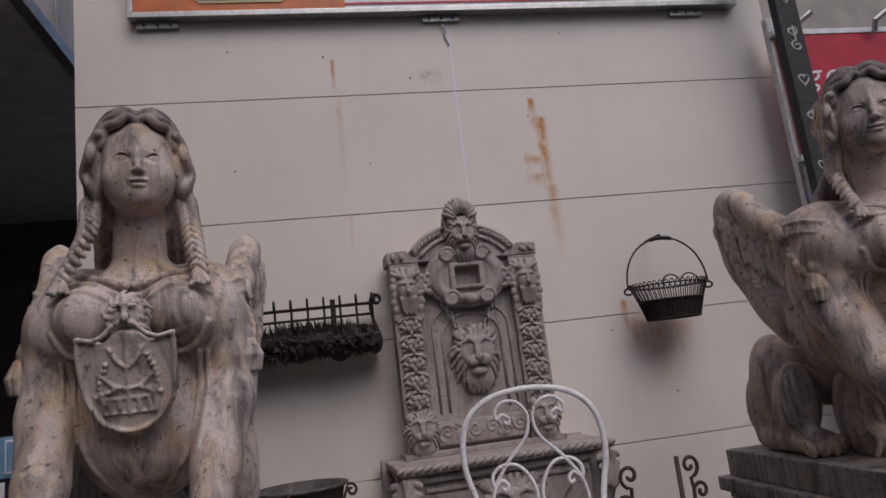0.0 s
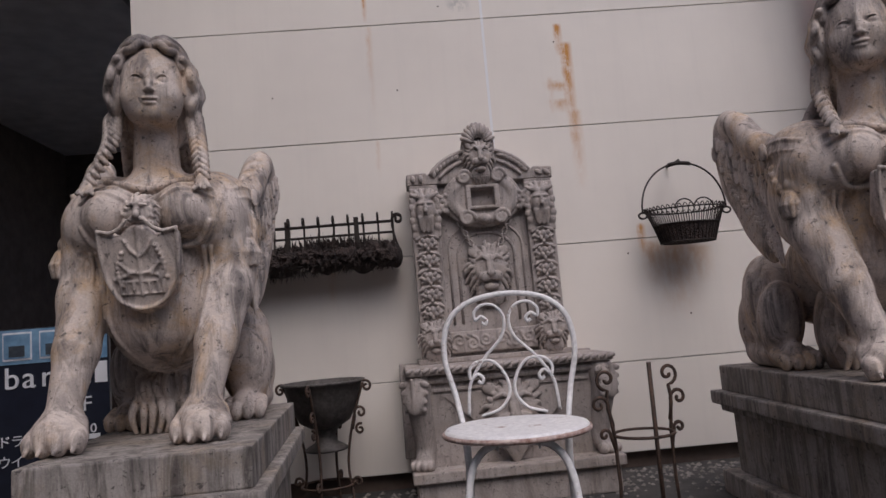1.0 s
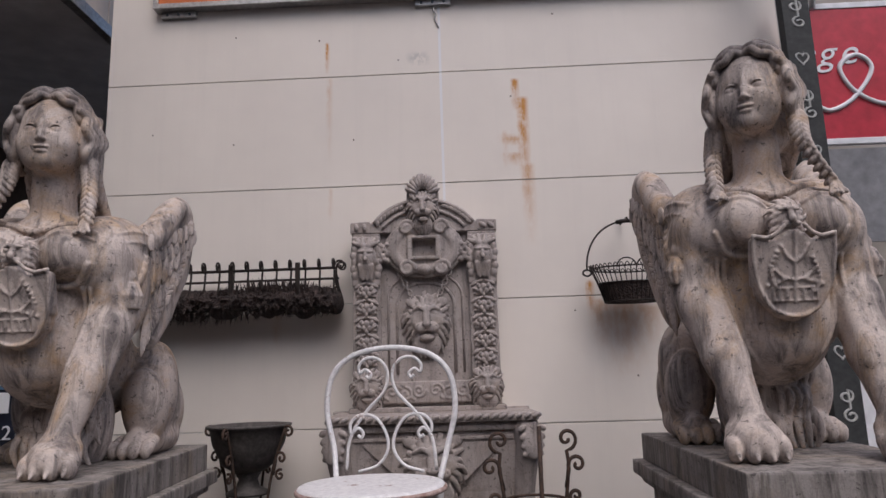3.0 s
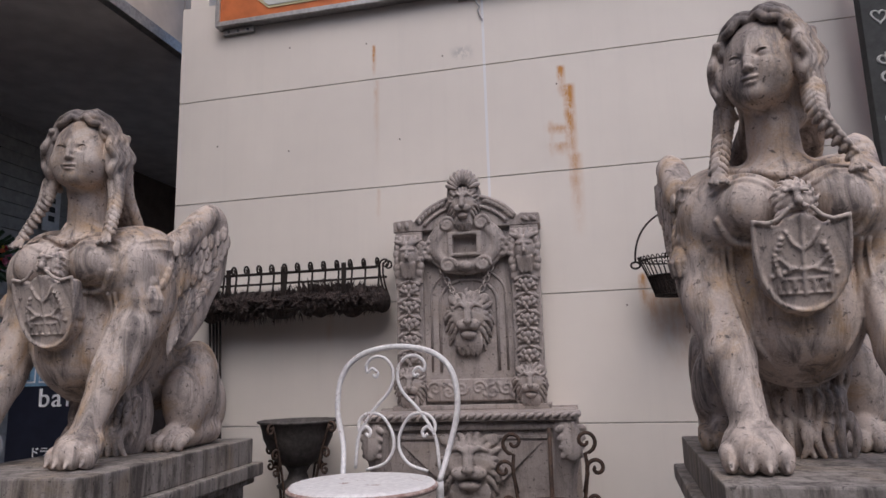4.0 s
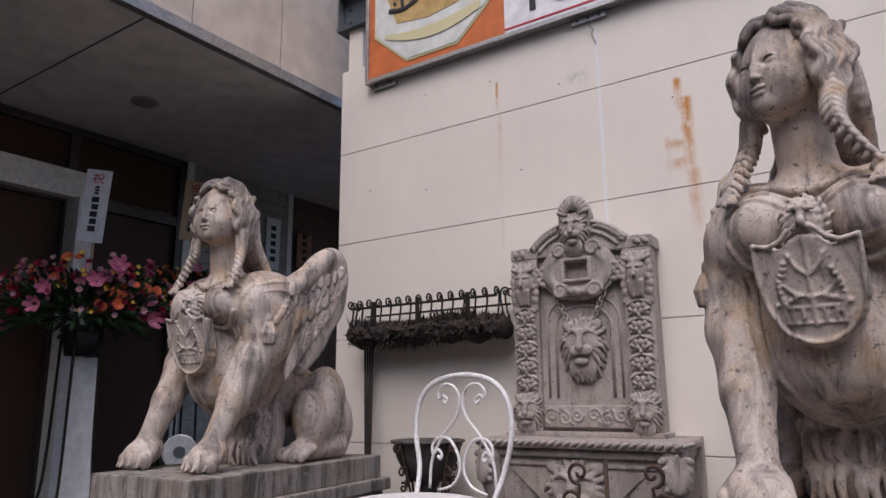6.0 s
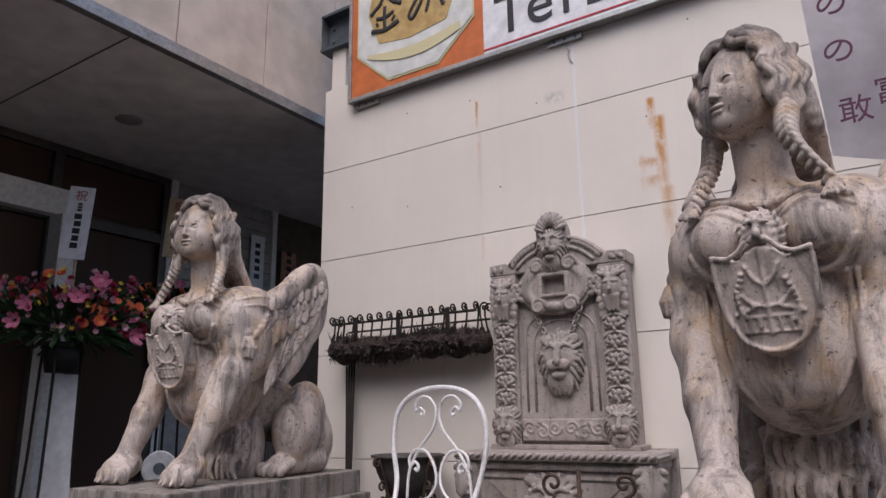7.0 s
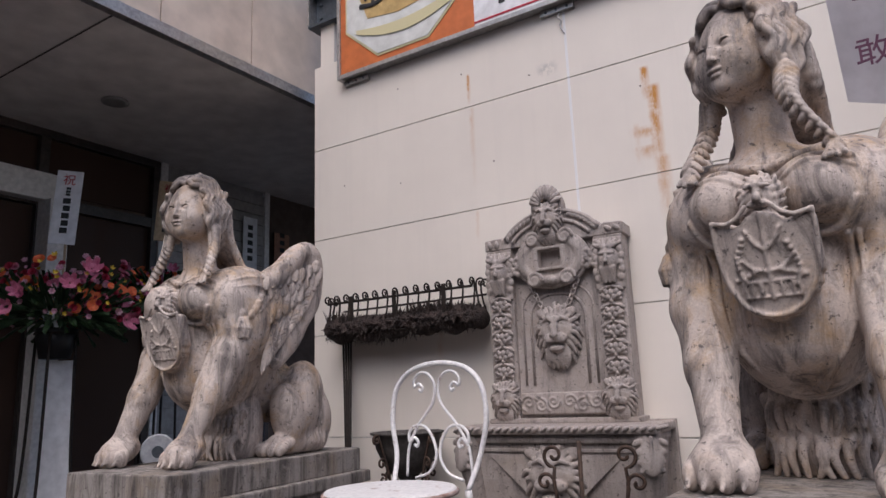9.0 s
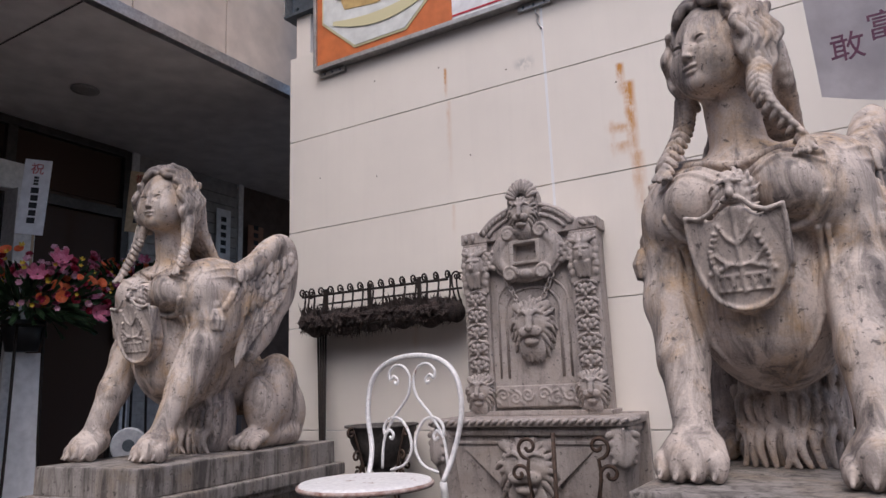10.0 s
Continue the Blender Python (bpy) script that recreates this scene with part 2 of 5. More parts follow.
# ---- sculpting: blended solids on a grid, skinned ----
class Clay:
    def __init__(self, lo, hi, cell):
        self.lo, self.cell = np.array(lo, float), cell
        self.n = np.ceil((np.array(hi) - self.lo) / cell).astype(int) + 1
        self.f = np.full(self.n, 0.2, np.float32)

    def _blend(self, lo, hi, k, op, dist):
        a = np.clip(np.floor((np.array(lo) - self.lo - 2 * k - 0.012) / self.cell).astype(int), 0, self.n)
        b = np.clip(np.ceil((np.array(hi) - self.lo + 2 * k + 0.012) / self.cell).astype(int) + 1, 0, self.n)
        if (b <= a).any():
            return
        g = [np.arange(a[i], b[i], dtype=np.float32) * self.cell + self.lo[i] for i in range(3)]
        d = dist(g[0][:, None, None], g[1][None, :, None], g[2][None, None, :])
        s = np.s_[a[0] : b[0], a[1] : b[1], a[2] : b[2]]
        f = self.f[s]
        if op == "cut":
            d = -d
            self.f[s] = np.maximum(f, d) + np.maximum(k - np.abs(f - d), 0) ** 2 / (4 * k)
        else:
            self.f[s] = np.minimum(f, d) - np.maximum(k - np.abs(f - d), 0) ** 2 / (4 * k)

    def egg(self, c, r, k=0.02, rot=(0, 0, 0), op="add"):
        m = np.array(Euler([radians(q) for q in rot]).to_matrix().transposed(), np.float32)
        r = np.array(r, float) * np.ones(3)
        big = r.max()

        def dist(x, y, z):
            x, y, z = x - c[0], y - c[1], z - c[2]
            p = [m[i, 0] * x + m[i, 1] * y + m[i, 2] * z for i in range(3)]
            k0 = np.sqrt((p[0] / r[0]) ** 2 + (p[1] / r[1]) ** 2 + (p[2] / r[2]) ** 2) + 1e-6
            k1 = np.sqrt((p[0] / r[0] ** 2) ** 2 + (p[1] / r[1] ** 2) ** 2 + (p[2] / r[2] ** 2) ** 2) + 1e-6
            return k0 * (k0 - 1) / k1

        self._blend(np.array(c) - big, np.array(c) + big, k, op, dist)
        return self

    def limb(self, a, b, ra, rb=None, k=0.02, op="add"):
        a, b = np.array(a, float), np.array(b, float)
        rb = ra if rb is None else rb
        ab = b - a
        q = max(float(ab @ ab), 1e-9)

        def dist(x, y, z):
            x, y, z = x - a[0], y - a[1], z - a[2]
            t = np.clip((x * ab[0] + y * ab[1] + z * ab[2]) / q, 0, 1)
            return np.sqrt((x - t * ab[0]) ** 2 + (y - t * ab[1]) ** 2 + (z - t * ab[2]) ** 2) - (ra + (rb - ra) * t)

        r = max(ra, rb)
        self._blend(np.minimum(a, b) - r, np.maximum(a, b) + r, k, op, dist)
        return self

    def rope(self, pts, ra, rb=None, k=0.01, op="add"):
        rb = ra if rb is None else rb
        n = len(pts) - 1
        for i in range(n):
            self.limb(pts[i], pts[i + 1], ra + (rb - ra) * i / n, ra + (rb - ra) * (i + 1) / n, k, op)
        return self

    def slab(self, c, half, r=0.01, k=0.01, rot=(0, 0, 0), op="add"):
        m = np.array(Euler([radians(q) for q in rot]).to_matrix().transposed(), np.float32)
        half = np.array(half, float)

        def dist(x, y, z):
            x, y, z = x - c[0], y - c[1], z - c[2]
            q = [np.abs(m[i, 0] * x + m[i, 1] * y + m[i, 2] * z) - (half[i] - r) for i in range(3)]
            out = np.sqrt(sum(np.maximum(p, 0) ** 2 for p in q))
            return out + np.minimum(np.maximum(np.maximum(q[0], q[1]), q[2]), 0) - r

        big = np.linalg.norm(half)
        self._blend(np.array(c) - big, np.array(c) + big, k, op, dist)
        return self

    def front(self, x, z):
        """The y at which the front of the clay stands at x and z."""
        i, j = [int(round((v - self.lo[a]) / self.cell)) for v, a in ((x, 0), (z, 2))]
        hit = np.flatnonzero(self.f[i, :, j] < 0)
        return self.lo[1] + self.cell * hit[0] if len(hit) else 0.0

    def side(self, y, z, s):
        """The x at which the flank of the clay stands at y and z."""
        i, j = [int(round((v - self.lo[a]) / self.cell)) for v, a in ((y, 1), (z, 2))]
        hit = np.flatnonzero(self.f[:, i, j] < 0)
        return self.lo[0] + self.cell * hit[-1 if s > 0 else 0] if len(hit) else 0.0

    def drape(self, pts, r, k=0.004, out=0.0):
        """A cord laid on the front of the clay along points in x and z."""
        flat = bend([(x, z, 0) for x, z in pts], 6)
        deep = np.array([self.front(p.x, p.y) for p in flat])
        for _ in range(4):
            deep[1:-1] = np.minimum(deep[1:-1], 0.0) * 0.4 + 0.3 * (deep[:-2] + deep[2:])
        line = [(p.x, d - out, p.y) for p, d in zip(flat, deep)]
        return self.rope(line, r, r, k)

    def skin(self, name, flip=False, floor=None):
        """The surface, as a mesh of quads with one point in each crossed cell."""
        f = self.f
        if floor is not None:
            zz = np.arange(self.n[2]) * self.cell + self.lo[2]
            f = np.maximum(f, (floor - zz)[None, None, :])
        f = f.copy()
        f[0], f[-1], f[:, 0], f[:, -1], f[:, :, 0], f[:, :, -1] = (0.2,) * 6
        ins = f < 0
        n = self.n - 1
        cnt = np.zeros(n, np.int8)
        for dx in (0, 1):
            for dy in (0, 1):
                for dz in (0, 1):
                    cnt += ins[dx : dx + n[0], dy : dy + n[1], dz : dz + n[2]]
        cells = np.argwhere((cnt > 0) & (cnt < 8))
        index = np.full(n, -1, np.int64)
        index[tuple(cells.T)] = np.arange(len(cells))
        acc, num = np.zeros((len(cells), 3)), np.zeros((len(cells), 1))
        corner = [np.array(c) for c in ((0, 0, 0), (1, 0, 0), (0, 1, 0), (1, 1, 0), (0, 0, 1), (1, 0, 1), (0, 1, 1), (1, 1, 1))]
        for i in range(8):
            for j in range(i + 1, 8):
                if np.abs(corner[i] - corner[j]).sum() != 1:
                    continue
                u, v = f[tuple((cells + corner[i]).T)], f[tuple((cells + corner[j]).T)]
                hit = (u < 0) != (v < 0)
                t = np.where(hit, u / np.where(u == v, 1, u - v), 0)[:, None]
                acc += hit[:, None] * (corner[i] + t * (corner[j] - corner[i]))
                num += hit[:, None]
        verts = (cells + acc / np.maximum(num, 1)) * self.cell + self.lo
        faces = []
        for ax in range(3):
            o1, o2 = [d for d in range(3) if d != ax]
            a = [slice(None)] * 3
            b = [slice(None)] * 3
            a[ax], b[ax] = slice(0, -1), slice(1, None)
            e = np.argwhere(ins[tuple(a)] != ins[tuple(b)])
            e = e[(e[:, o1] > 0) & (e[:, o2] > 0)]
            s1, s2 = np.zeros(3, int), np.zeros(3, int)
            s1[o1], s2[o2] = 1, 1
            q = np.stack([index[tuple((e - s).T)] for s in (s1 + s2, s2, 0 * s1, s1)], 1)
            up = ins[tuple(a)][tuple(e.T)] ^ (ax == 1)
            q[~up] = q[~up][:, ::-1]
            faces.append(q)
        faces = np.concatenate(faces)
        faces = faces[(faces >= 0).all(1)]
        if flip:
            verts[:, 0] *= -1
            faces = faces[:, ::-1]
        me = bpy.data.meshes.new(name)
        me.vertices.add(len(verts))
        me.vertices.foreach_set("co", verts.ravel())
        me.loops.add(faces.size)
        me.loops.foreach_set("vertex_index", faces.ravel())
        me.polygons.add(len(faces))
        me.polygons.foreach_set("loop_start", np.arange(0, faces.size, 4))
        me.update(calc_edges=True)
        me.polygons.foreach_set("use_smooth", np.ones(len(faces), bool))
        return me


# ---- setting ----
GZ = -0.06
tagged(boxed("ground", (-400, -400, GZ - 0.5), (400, 400, GZ), GROUND), "dark damp asphalt yard", "ground", kind="structure")

# The panelled wall: a recessed backing with proud panels, six rows by three columns.
wall = tagged(boxed("wall_back", (-1.772, 0.006, 0.02), (1.80, 0.20, 2.84), mottled("joint_grey", (0.56, 0.54, 0.52), (0.66, 0.63, 0.61), 8, 0.8)), "cream painted panel wall with rust streaks", "wall", kind="structure")
for zlo, zhi in ((0.02, 0.45), (0.45, 1.05), (1.05, 1.65), (1.65, 2.25), (2.25, 2.84)):
    for xlo, xhi in ((-1.775, 0.0), (0.0, 1.803)):
        g = 0.0027
        boxed("panel", (xlo + g * (xlo > -1), -0.0, zlo + g), (xhi - g * (xhi < 1), 0.03, zhi - g), WALL, wall, bevel=0.0025)

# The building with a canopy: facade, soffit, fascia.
# Dark box set back below the panels: the shadow gap there, given as colour.
tagged(boxed("wall_gap_shade", (-1.76, 0.05, GZ), (1.79, 0.19, 0.02), DARK), "dark strip standing for the shadow gap under the wall panels", "wall", kind="structure")
tagged(boxed("ceiling", (-3.8, -2.9, 2.69), (-1.96, 3.5, 2.74), SOFFIT), "grey canopy soffit with a round downlight", "ceiling", kind="structure")
fascia = tagged(boxed("wall_fascia", (-2.2, -2.9, 2.74), (-1.95, 3.5, 7.0), mottled("cladding_joint", (0.25, 0.2, 0.17), (0.3, 0.25, 0.2), 9)), "cream cladding above the canopy", "wall", kind="structure")
for k in range(10):
    y0 = -2.9 + 0.05 + 0.65 * k - 0.15
    boxed("cladding_panel", (-1.955, y0 + 0.004, 2.76), (-1.94, y0 + 0.646, 7.0), FASCIA, fascia, bevel=0.003)
tagged(boxed("trim", (-1.97, -2.9, 2.675), (-1.915, 3.5, 2.745), ALU, None, "", 0.004), "dull metal edge flashing of the canopy", "trim", kind="structure")
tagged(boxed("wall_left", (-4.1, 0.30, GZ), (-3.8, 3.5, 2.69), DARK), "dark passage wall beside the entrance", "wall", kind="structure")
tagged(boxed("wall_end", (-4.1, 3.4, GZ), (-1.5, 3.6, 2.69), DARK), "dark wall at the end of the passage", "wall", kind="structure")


# ---- sphinx statues ----
def sphinx(look_aside):
    """A winged sphinx that sits up, its head turned by that many degrees to its inner side: the clay of the body and of the head."""
    c = Clay((-0.39, -0.52, -0.02), (0.39, 0.47, 1.02), 0.0044)
    rnd = random.Random(4)
    paws = {-1: -0.222, 1: 0.150}
    for s in (-1, 1):
        # haunches, hind feet
        c.egg((s * 0.172, 0.285, 0.225), (0.094, 0.135, 0.195), 0.008, (-14, 0, 0))
        c.egg((s * 0.192, 0.185, 0.17), (0.078, 0.080, 0.145), 0.006, (14, 0, 0))
        c.egg((s * 0.212, 0.375, 0.17), (0.052, 0.070, 0.125), 0.008, (14, 0, 0))
        c.egg((s * 0.235, 0.26, 0.24), (0.035, 0.055, 0.12), 0.012, (-8, 0, 0))
        c.limb((s * 0.198, 0.37, 0.055), (s * 0.188, 0.12, 0.047), 0.055, 0.048, 0.02)
        for q in range(4):
            x, y = s * 0.186 + (q - 1.5) * 0.036, 0.066 + 0.013 * abs(q - 1.5)
            c.limb((x, y + 0.06, 0.055), (x, y, 0.036), 0.022, 0.024, 0.004)
            c.egg((x, y - 0.010, 0.026), (0.019, 0.022, 0.026), 0.003)
    # body and breast
    c.egg((0, 0.17, 0.34), (0.145, 0.27, 0.16), 0.03, (-34, 0, 0))
    c.egg((0, -0.06, 0.45), (0.190, 0.225, 0.25), 0.04)
    c.egg((0, -0.095, 0.375), (0.165, 0.200, 0.185), 0.04)
    c.egg((0, -0.10, 0.60), (0.215, 0.190, 0.15), 0.04)
    c.egg((0, -0.140, 0.730), (0.145, 0.130, 0.075), 0.05)
    c.egg((0, 0.02, 0.62), (0.19, 0.17, 0.17), 0.04)
    for s in (-1, 1):
        c.egg((s * 0.165, -0.085, 0.735), (0.108, 0.135, 0.078), 0.04, (0, s * 12, 0))
        c.egg((s * 0.150, -0.165, 0.640), (0.125, 0.130, 0.125), 0.03)
        c.egg((s * 0.102, -0.280, 0.652), (0.078, 0.064, 0.074), 0.016)
        c.limb((s * 0.085, -0.19, 0.72), (s * 0.100, -0.280, 0.675), 0.040, 0.050, 0.025)
        # forelegs
        c.egg((s * 0.212, -0.115, 0.56), (0.078, 0.135, 0.165), 0.014, (-8, 0, 0))
        p = paws[s]
        shin = 0.45 * p + 0.55 * s * 0.200
        c.limb((s * 0.208, -0.165, 0.47), (shin, -0.262, 0.27), 0.080, 0.058, 0.022)
        c.limb((shin, -0.262, 0.27), (p, -0.335, 0.10), 0.058, 0.042, 0.025)
        c.egg((s * 0.212, -0.205, 0.425), (0.070, 0.062, 0.085), 0.016, (-14, 0, 0))
        c.limb((s * 0.245, -0.180, 0.45), (shin + s * 0.032, -0.275, 0.25), 0.030, 0.020, 0.014)
        c.limb((s * 0.172, -0.235, 0.43), (shin - s * 0.026, -0.305, 0.25), 0.028, 0.020, 0.012)
        c.limb((shin + s * 0.004, -0.300, 0.24), (p + s * 0.006, -0.372, 0.085), 0.024, 0.018, 0.012)
        c.egg((p, -0.352, 0.064), (0.066, 0.085, 0.055), 0.02, (16, 0, 0))
        for q in range(4):
            x, y = p + (q - 1.5) * 0.039, -0.414 + 0.017 * abs(q - 1.5)
            c.limb((p + (q - 1.5) * 0.030, -0.335, 0.080), (x, y + 0.012, 0.046), 0.020, 0.024, 0.007)
            c.egg((x, y, 0.034), (0.0215, 0.030, 0.034), 0.004)
            c.limb((x, y - 0.020, 0.034), (x, y - 0.036, 0.014), 0.0085, 0.0055, 0.003)
    # scarf over the shoulder, with its embroidered edge and a tassel
    for s in (-1, 1):
        for line, r in (([(-0.215, 0.728), (-0.15, 0.748), (-0.06, 0.752), (-0.01, 0.735), (0.005, 0.66), (0.0, 0.58)], 0.0065), ([(-0.205, 0.700), (-0.14, 0.715), (-0.085, 0.712), (-0.070, 0.66), (-0.095, 0.61), (-0.14, 0.60)], 0.005)):
            flat = bend([(0, y, z) for y, z in line], 5)
            c.rope([(c.side(p.y, p.z, s), p.y, p.z) for p in flat], r, r, 0.003)
        for q in range(6):
            y, z = -0.045 - 0.022 * q, 0.715 - 0.026 * q
            x = c.side(y, z, s)
            c.egg((x, y, z), (0.011, 0.017, 0.017), 0.003)
            for e in (-1, 1):
                c.egg((x, y + 0.018 * e, z + 0.012 * e), (0.009, 0.010, 0.010), 0.002)
        tx = c.side(-0.185, 0.56, s) - s * 0.010
        c.egg((tx, -0.185, 0.590), (0.020, 0.022, 0.024), 0.006)
        c.limb((tx - 0.016, -0.185, 0.568), (tx + 0.016, -0.185, 0.568), 0.010, 0.010, 0.003)
        c.egg((tx + s * 0.006, -0.187, 0.530), (0.030, 0.032, 0.040), 0.008)
        for q in range(11):
            u = 2 * math.pi * q / 11
            c.rope([(tx + s * 0.004 + 0.016 * math.cos(u), -0.186 + 0.018 * math.sin(u), 0.566), (tx + s * 0.006 + 0.031 * math.cos(u), -0.187 + 0.033 * math.sin(u), 0.530), (tx + s * 0.006 + 0.024 * math.cos(u), -0.187 + 0.026 * math.sin(u), 0.494)], 0.0085, 0.0075, 0.002)
    # straps, collar, corselet seams
    for s in (-1, 1):
        c.drape([(0, 0.690), (s * 0.05, 0.712), (s * 0.10, 0.738), (s * 0.145, 0.734), (s * 0.18, 0.722)], 0.0095, 0.002, 0.006)
        c.drape([(s * 0.02, 0.672), (s * 0.06, 0.694), (s * 0.10, 0.714), (s * 0.145, 0.710), (s * 0.185, 0.695)], 0.0065, 0.002, 0.004)
        c.drape([(s * 0.02, 0.60), (s * 0.05, 0.568), (s * 0.10, 0.555), (s * 0.15, 0.572), (s * 0.178, 0.62)], 0.009, 0.003, 0.003)
        c.drape([(s * 0.150, 0.55), (s * 0.146, 0.45), (s * 0.118, 0.32), (s * 0.035, 0.205)], 0.008, 0.003, 0.003)
        c.drape([(s * 0.170, 0.55), (s * 0.166, 0.44), (s * 0.140, 0.31)], 0.006, 0.003, 0.002)
    c.drape([(-0.13, 0.768), (-0.075, 0.752), (0, 0.728), (0.075, 0.752), (0.13, 0.768)], 0.0105, 0.002, 0.006)
    # shield with its relief, laid on the breast
    def ysh(x, z):
        return -0.318 - 0.27 * (z - 0.375) + 0.9 * x * x

    def half(z):
        return 0.103 if z > 0.515 else 0.103 * math.sqrt(max(0.0, 1 - ((0.515 - z) / 0.142) ** 2.1))

    for iz in range(28):
        for ix in range(-13, 14):
            x, z = ix * 0.0088, 0.374 + iz * 0.0086
            if abs(x) <= half(z) and z < 0.578 + 0.16 * max(0, abs(x) - 0.05) + 0.6 * max(0, 0.045 - abs(x)):
                c.egg((x, ysh(x, z) + 0.014, z), (0.0105, 0.026, 0.0105), 0.005)

    def on(x, z, out=0.015):
        return (x, ysh(x, z) - out, z)

    rim = [(-0.105, 0.592), (-0.104, 0.525), (-0.092, 0.455), (-0.057, 0.395), (0, 0.374), (0.057, 0.395), (0.092, 0.455), (0.104, 0.525), (0.105, 0.592)]
    c.rope([on(p.x, p.y) for p in bend([(a, b, 0) for a, b in rim], 4)], 0.0052, 0.0052, 0.0015)
    for s in (-1, 1):
        c.rope([on(x, z) for x, z in ((s * 0.105, 0.592), (s * 0.070, 0.584), (s * 0.045, 0.594), (s * 0.025, 0.615))], 0.0060, 0.0060, 0.002)
    relief = [[(0, 0.60), (0, 0.50), (0, 0.41)], [(-0.056, 0.416), (0.056, 0.416)], [(-0.056, 0.450), (0.056, 0.450)]]
    for s in (-1, 1):
        relief += [[(0, 0.515), (s * 0.022, 0.535), (s * 0.036, 0.562)], [(0, 0.470), (s * 0.03, 0.476), (s * 0.052, 0.498)], [(s * 0.056, 0.416), (s * 0.056, 0.450)]]
    relief += [[(-0.042 + q * 0.021, 0.422), (-0.042 + q * 0.021, 0.444)] for q in range(5)]
    for pts in relief:
        c.rope([on(x, z, 0.0145) for x, z in pts], 0.0042, 0.0042, 0.001)
    for s in (-1, 1):
        for q in range(8):
            c.egg(on(s * (0.052 + 0.010 * math.sin(q * 0.55)), 0.458 + 0.0125 * q if s > 0 else 0.440 + 0.0125 * q, 0.0145), 0.0066, 0.0015)
        for q in range(4):
            c.egg(on(s * (0.030 + 0.013 * q), 0.470 - 0.004 * q, 0.0145), 0.0062, 0.0015)
    # a tail of fur locks under the body
    for row in range(3):
        for q in range(10):
            x = -0.120 + 0.0255 * q + 0.012 * (row % 2)
            z = 0.275 - 0.085 * row
            y = 0.005 - 0.05 * math.cos(x * 10) - 0.012 * row
            lean = rnd.uniform(-0.022, 0.022)
            c.rope(bend([(x, y + 0.01, z), (x + lean, y - 0.022, z - 0.05), (x - lean * 0.6, y - 0.004, z - 0.125)], 4), 0.0165, 0.006, 0.002)
    c.egg((0, 0.045, 0.13), (0.135, 0.122, 0.20), 0.004)
    # wings, in finer clay: a thin blade that rises behind the shoulder, scales above, long ribbed feathers below
    body, wings = c, []
    for s in (-1, 1):
        c = Clay((min(s * 0.16, s * 0.37), -0.12, 0.30), (max(s * 0.16, s * 0.37), 0.34, 1.00), 0.0029)
        wings.append(c)

        def w(y, z, out=0.0):
            return (s * (0.242 + 0.20 * max(y, 0) + out), y, z)

        tilt = -s * 11
        c.rope(bend([(s * 0.19, -0.05, 0.70), w(0.00, 0.755), w(0.06, 0.800), w(0.12, 0.868), w(0.175, 0.905)], 4), 0.048, 0.038, 0.02)
        c.egg(w(0.200, 0.884), (0.033, 0.078, 0.072), 0.012, (-10, 0, tilt))
        for y, z, ry, rz in ((0.20, 0.80, 0.090, 0.13), (0.175, 0.70, 0.105, 0.16), (0.11, 0.57, 0.090, 0.17), (0.06, 0.68, 0.10, 0.12), (0.06, 0.47, 0.055, 0.11), (-0.01, 0.66, 0.07, 0.10)):
            c.egg(w(y, z), (0.024, ry, rz), 0.02, (-24, 0, tilt))

        def feather(y, z, lean, length, wide, out, barbs=True):
            sl, cl = math.sin(radians(lean)), math.cos(radians(lean))
            yc, zc = y - 0.5 * length * sl, z - 0.5 * length * cl
            c.egg(w(yc, zc, out), (0.0085, wide, 0.54 * length), 0.0005, (-lean, -s * 5, tilt))
            c.limb(w(y - 0.1 * length * sl, z - 0.1 * length * cl, out + 0.004), w(y - 0.95 * length * sl, z - 0.95 * length * cl, out + 0.0085), 0.0042, 0.0030, 0.001)
            if barbs:
                for e in (-1, 1):
                    for q in range(3, int(length / 0.022)):
                        t = q * 0.022 / length
                        f = (y - t * length * sl, z - t * length * cl)
                        g = (f[0] + e * wide * 0.9 * cl - 0.020 * sl, f[1] - e * wide * 0.9 * sl - 0.020 * cl)
                        c.limb(w(f[0], f[1], out + 0.0105), w(g[0], g[1], out + 0.008), 0.0022, 0.0016, 0.0005, "cut")

        for q in range(8):
            t = q / 7
            feather(0.020 + 0.235 * t, 0.585 + 0.230 * t, 20 + 8 * t, 0.25 - 0.02 * t, 0.022, 0.020 + 0.003 * (q % 2))
        for q in range(8):
            t = q / 7
            feather(-0.040 + 0.290 * t, 0.650 + 0.183 * t ** 1.2, 16 + 8 * t, 0.115, 0.021, 0.027 + 0.003 * (q % 2))
        for row in range(3):
            n = 8
            for q in range(n):
                t = (q + 0.5 * (row % 2)) / (n - 0.4)
                y, z = -0.050 + 0.305 * t, 0.765 + 0.119 * t ** 1.6 - 0.044 * (2 - row)
                feather(y, z + rnd.uniform(-0.005, 0.005), 16 + rnd.uniform(-7, 7), 0.062, 0.0205, 0.028 + 0.0035 * row, False)
    c = body
    # neck and head, turned a little to one side, in finer clay
    c.limb((0, -0.155, 0.72), (0.014, -0.205, 0.90), 0.075, 0.060, 0.035)
    body, c = c, Clay((-0.24, -0.44, 0.66), (0.27, 0.06, 1.28), 0.0028)
    c.limb((0, -0.155, 0.72), (0.016, -0.215, 0.96), 0.075, 0.060, 0.035)
    turn = Euler((radians(5), 0, radians(look_aside))).to_matrix()
    hub = Vector((0.020, -0.236, 1.046))

    def h(x, y, z):
        return tuple(hub + turn @ Vector((x, y, z)))

